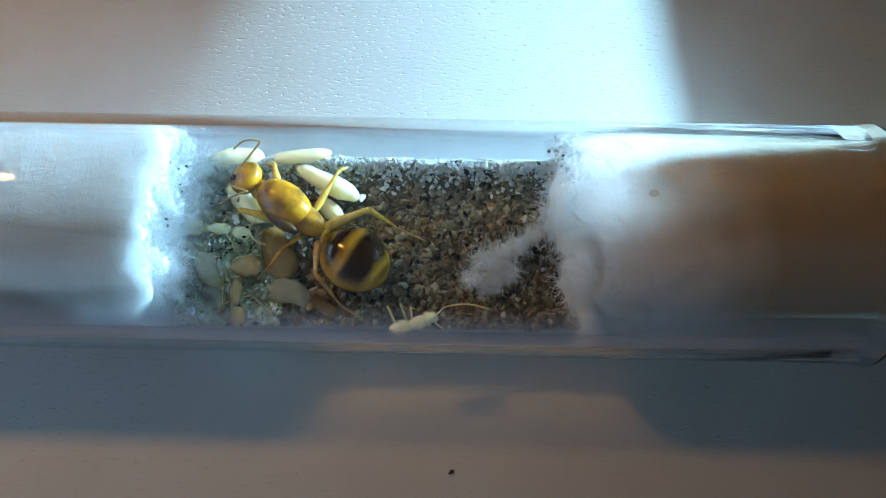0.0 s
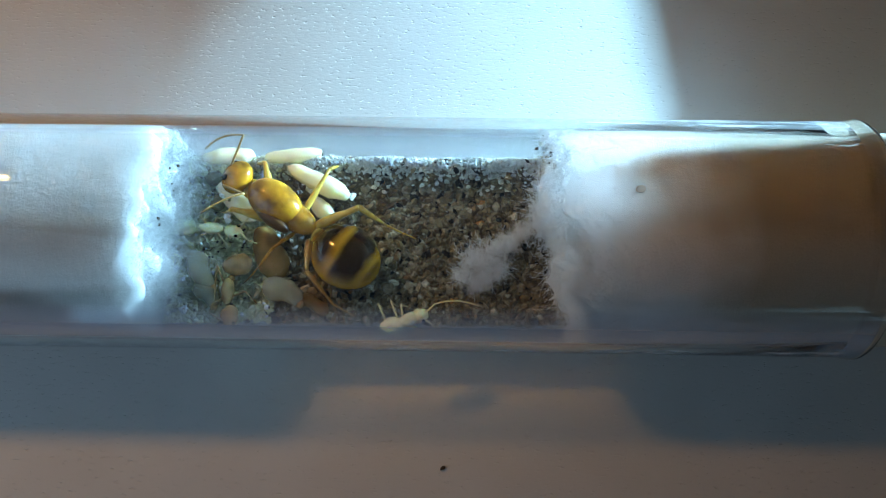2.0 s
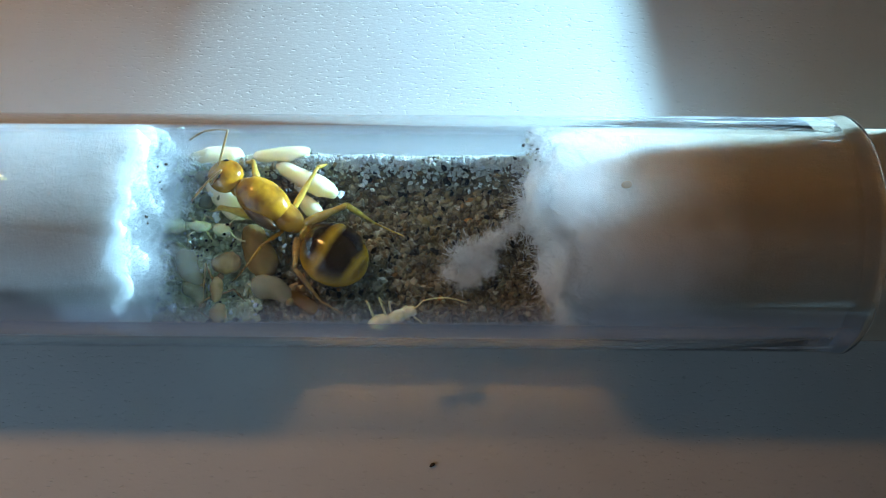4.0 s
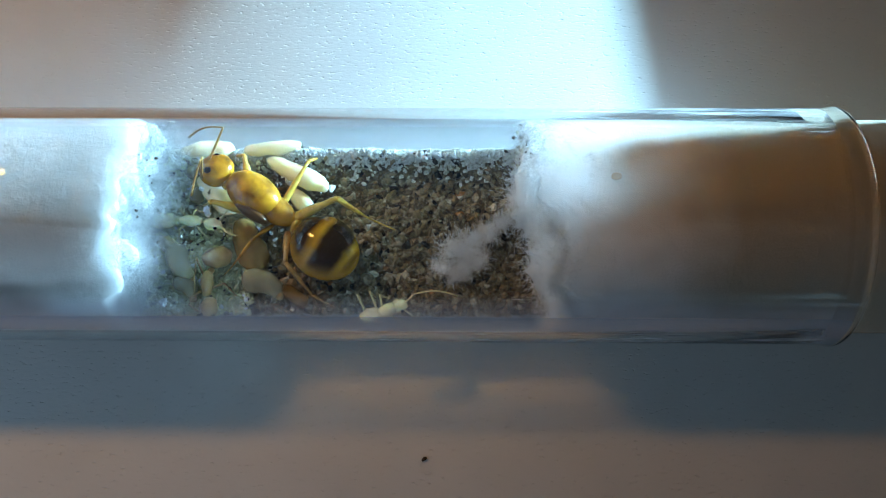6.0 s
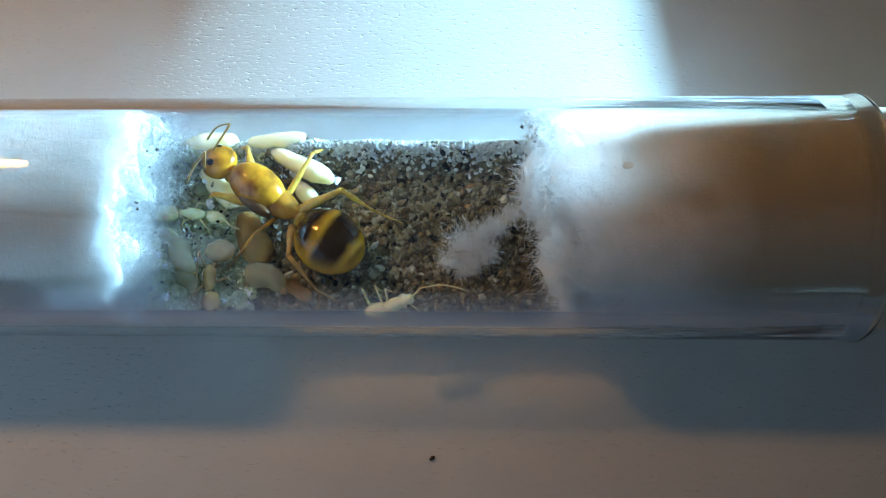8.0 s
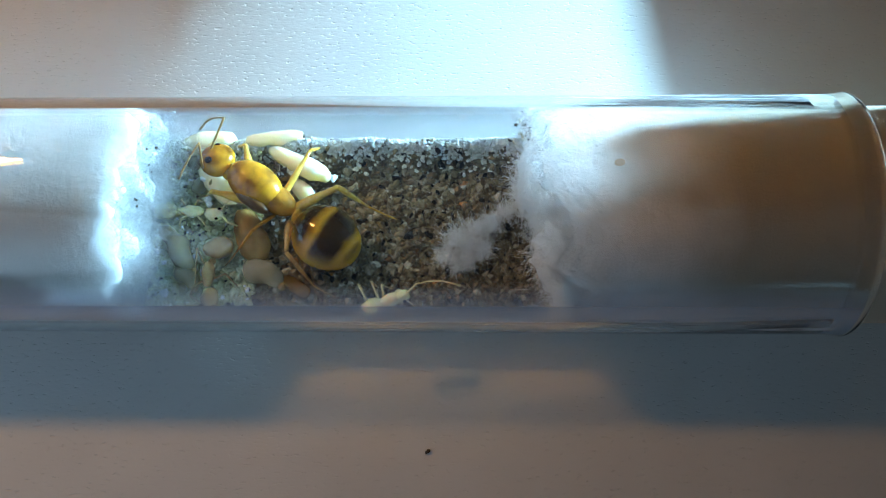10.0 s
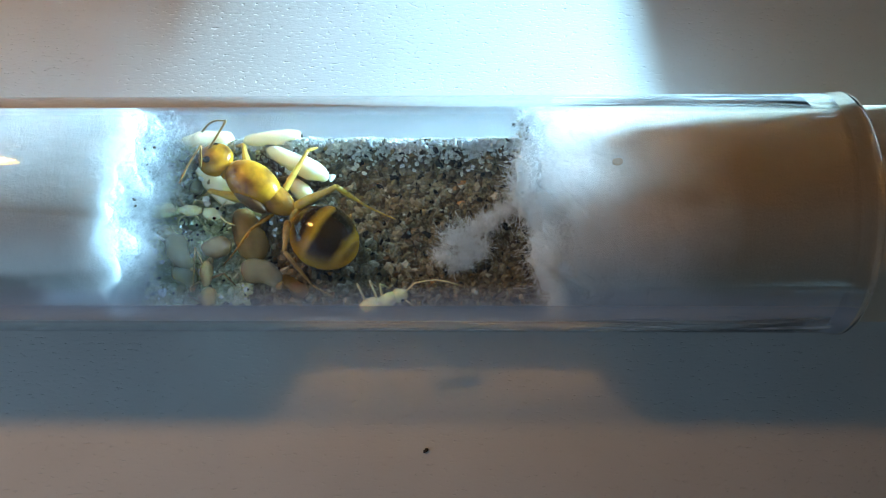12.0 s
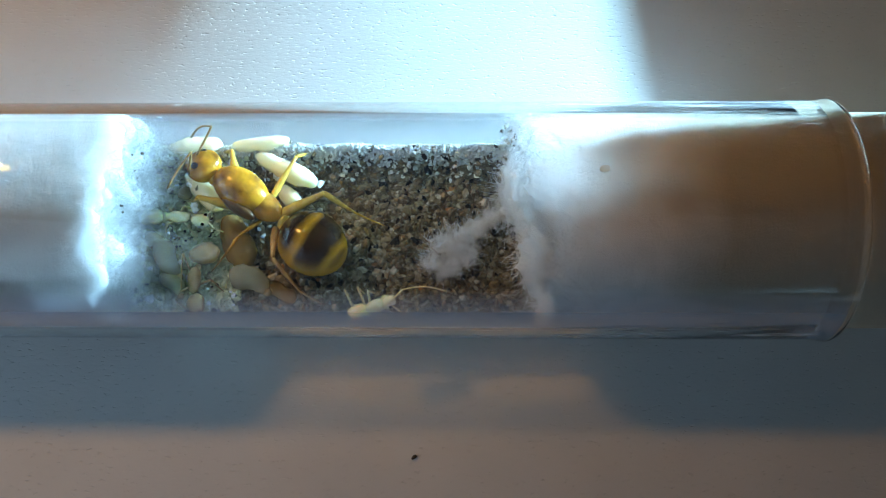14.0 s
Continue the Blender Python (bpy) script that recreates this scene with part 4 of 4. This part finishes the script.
def build_small():
    p = thing("dirt_speck", (0.56, -14.55, 0), "small dark speck on the white paper", "speck")
    bm = bmesh.new()
    ellipsoid(bm, (0, 0, 0.1), (0.2, 0.14, 0.12), (1, 0.6, 0), 10, 8)
    rough_up(bm, 0.06, 0.15)
    part("crumb", bm, SOIL, p)
    p = thing("stain_spot", (12.6, 0.1, 15.235), "small brown stain spot inside the glass on the cotton", "stain")
    bm = bmesh.new()
    ellipsoid(bm, (0, 0, 0), (0.34, 0.25, 0.03), (1, 0.2, 0), 18, 10)
    part("stain", bm, STAIN, p)
    rng = random.Random(77)
    for c, r in (((-10.04, 3.85, 7.7), 0.34), ((-9.5, 3.6, 7.6), 0.26), ((-9.75, 3.2, 7.8), 0.22), ((-10.4, 4.2, 7.7), 0.2), ((-17.18, 5.19, 6.9), 0.42), ((-6.93, 6.4, 6.5), 0.36), ((-6.5, 5.69, 6.4), 0.32), ((-9.8, 4.3, 7.0), 0.25),
                 ((-6.2, 5.7, 6.4), 0.28), ((-17.6, 4.6, 6.7), 0.22), ((-19.6, 3.5, 8.2), 0.16), ((-19.9, 1.2, 7.4), 0.15), ((-18.6, 0.0, 6.4), 0.18),
                 ((-14.7, -6.1, 6.5), 0.16), ((-12.85, -5.9, 6.4), 0.18), ((-18.4, -4.4, 6.1), 0.25), ((-5.0, 6.3, 6.6), 0.3), ((-1.0, 6.4, 6.6), 0.3), ((2.2, 6.5, 6.7), 0.32)):
        p = thing("soil_crumb", c, "dark angular soil crumb lying among the sand", "crumb", "soil crumbs")
        bm = bmesh.new()
        ellipsoid(bm, (0, 0, 0), (r, r * 0.7, r * 0.6), (rng.gauss(0, 1), rng.gauss(0, 1), 0.2), 8, 6)
        rough_up(bm, r * 0.7, r * 0.7, rng.uniform(0, 9))
        part("crumb", bm, SOIL, p, smooth=False)
    for _ in range(18):
        x, y, r = rng.uniform(-7.5, 8.5), rng.uniform(5.6, 6.5), rng.uniform(0.12, 0.24)
        p = thing("soil_crumb", (x, y, sand_top(x, y) + 0.3), "dark soil crumb on the pale crest of the sand", "crumb", "soil crumbs")
        bm = bmesh.new()
        ellipsoid(bm, (0, 0, 0), (r, r * 0.7, r * 0.6), (rng.gauss(0, 1), rng.gauss(0, 1), 0.6), 8, 6)
        rough_up(bm, r * 0.7, r * 0.7, rng.uniform(0, 9))
        part("crumb", bm, SOIL, p, smooth=False)
    for _ in range(60):
        x, y, r = rng.uniform(-20.2, -11.0), rng.uniform(-5.4, 5.0), rng.uniform(0.07, 0.15)
        p = thing("soil_crumb", (x, y, sand_top(x, y) + 0.75), "tiny dark soil crumb stuck on the brood pile", "crumb", "soil crumbs")
        bm = bmesh.new()
        ellipsoid(bm, (0, 0, 0), (r, r * 0.8, r * 0.7), (rng.gauss(0, 1), rng.gauss(0, 1), 0.2), 8, 6)
        rough_up(bm, r * 0.7, r * 0.7, rng.uniform(0, 9))
        part("crumb", bm, SOIL, p, smooth=False)
    for c, r in (((-15.26, 3.2, 7.2), 0.3), ((-14.74, 1.39, 7.1), 0.36), ((-18.14, -2.11, 6.4), 0.24), ((-17.29, -5.1, 6.3), 0.35), ((-9.4, 4.0, 7.1), 0.3),
                 ((-9.0, 3.7, 7.0), 0.3), ((-8.9, 4.4, 7.0), 0.22), ((-6.1, 3.3, 7.0), 0.3), ((-12.6, 4.9, 7.0), 0.24), ((-12.9, 3.0, 7.6), 0.2)):
        p = thing("quartz_chip", c, "bright white quartz chip on the brood pile", "chip", "quartz chips")
        bm = bmesh.new()
        ellipsoid(bm, (0, 0, 0), (r, r * 0.8, r * 0.7), (rng.gauss(0, 1), rng.gauss(0, 1), 0.4), 8, 6)
        rough_up(bm, r * 0.5, r * 0.8, rng.uniform(0, 9))
        part("chip", bm, QUARTZ, p, smooth=False)
    for _ in range(46):
        x, y, r = rng.uniform(-19.6, -9.0), rng.uniform(-5.6, 5.2), rng.uniform(0.09, 0.2)
        p = thing("quartz_chip", (x, y, sand_top(x, y) + rng.uniform(0.55, 1.0)), "tiny bright quartz chip among the brood", "chip", "quartz chips")
        bm = bmesh.new()
        ellipsoid(bm, (0, 0, 0), (r, r * 0.8, r * 0.7), (rng.gauss(0, 1), rng.gauss(0, 1), 0.4), 8, 6)
        rough_up(bm, r * 0.5, r * 0.8, rng.uniform(0, 9))
        part("chip", bm, QUARTZ, p, smooth=False)
    for x, y, r in ((-16.7, 6.3, 0.24), (20.5, 3.4, 0.12), (22.3, 3.1, 0.1), (18.2, 3.6, 0.1), (23.4, 2.2, 0.16), (14.5, 5.9, 0.1), (17.8, 6.4, 0.12), (19.4, 6.6, 0.1), (24.5, 5.0, 0.1), (26, 4.2, 0.08)):
        z = AXIS_Z + math.sqrt(7.12 ** 2 - y * y)
        p = thing("water_drop", (x, y, z), "tiny clear water drop on the inner glass", "drop", "water drops")
        bm = bmesh.new()
        ellipsoid(bm, (0, 0, 0), (r, r * 0.85, r * 0.4), (1, 0, 0), 12, 8, (0, y, z - AXIS_Z))
        part("drop", bm, QUARTZ, p)


build_small()


# ---- what moves ----
def turned(at, turn):
    return Matrix.Translation(Vector(at) * MM) @ pose(0, 0, 0, *turn)


def motions():
    (scape, at, lash, lash_at), (scape2, at2, lash2, lash_at2) = QUEEN_ANTENNAE
    raised = [
        (0, (0, 0, 0), (0, 0, 0)), (0.4, (-2.8, -2.5, 3.6), (-4.4, 22, 13.3)), (0.8, (-2.9, -5.2, 4.9), (-1.5, 25.9, 11.9)),
        (1.2, (-5.6, -7.1, 8.2), (1.6, 29.2, 10.2)), (2, (-5.2, -8.9, 8.6), (0.8, 26.3, 9.4)), (2.4, (-6.2, -7, 8.7), (0.7, 31, 12.3)),
        (3.2, (-10, -10, 13), (6, 31, 5)), (5.4, (-12, -12, 16), (9, 29, 0)), (6, (-5.2, -7, 7.8), (4.1, 19.6, 2.2)),
        (6.8, (-3.3, -8.4, 6.7), (5.7, 19.2, 0)), (7.2, (-5.5, -9.2, 9), (9, 9.4, -8)), (7.6, (-3.2, -0.9, 3.2), (4, 5.7, -4)),
        (8, (1, -2, 0), (-6, -3, 6)), (10.4, (-4, -7, 7), (4, 5, -3)), (11.2, (0, -4.5, 2), (0, 1, 0)), (12.6, (-0.7, -2.2, 1.6), (-0.5, -0.2, 0.5)),
        (14, (0.4, -5.5, 2.2), (0.5, -1.5, -1))]
    lowered = [
        (0, (0, 0, 0), (0, 0, 0)), (0.8, (4.7, 4.2, -1.1), (-4.5, 10.3, 4)), (2, (4.9, 9, 2.8), (-12, 28, 11)), (2.6, (5.1, 9.9, 3.4), (-9.8, 26.6, 7.8)),
        (3.4, (-10, 0, 8), (-6, 14, 2)), (5.3, (-40, -23, 21), (3, 4, -5)), (6, (-36.5, -21.9, 17.6), (3.7, -3.2, -4.1)), (7.2, (-45.4, -24.7, 23.2), (4.6, 2.1, -6.4)),
        (8, (-30, -21, 14), (5.2, 7.8, -8.5)), (10.4, (-45, -25, 24), (1, 15, -6)), (12.6, (-34.3, -19.5, 16.9), (-1.3, 8.7, -0.1)), (14, (-35.5, -17.7, 18.5), (-0.8, 10.3, -1.2))]
    for ob, place, rows, k in ((scape, at, raised, 1), (lash, lash_at, raised, 2), (scape2, at2, lowered, 1), (lash2, lash_at2, lowered, 2)):
        walk(ob, [(r[0], turned(place, r[k])) for r in rows])
    nod = [(0, (-6, -24, 0)), (1, (-5, -23, 0)), (2.6, (-5, -22, 0)), (3.1, (-1, -4, 0)), (5.3, (2, 0, 0)), (8, (2, 0, 2)), (10.3, (2, 0, 1)), (14, (2, 0, 1))]
    place = Vector(QUEEN_HEAD.location) / MM
    walk(QUEEN_HEAD, [(t, turned(place, turn)) for t, turn in nod])


motions()
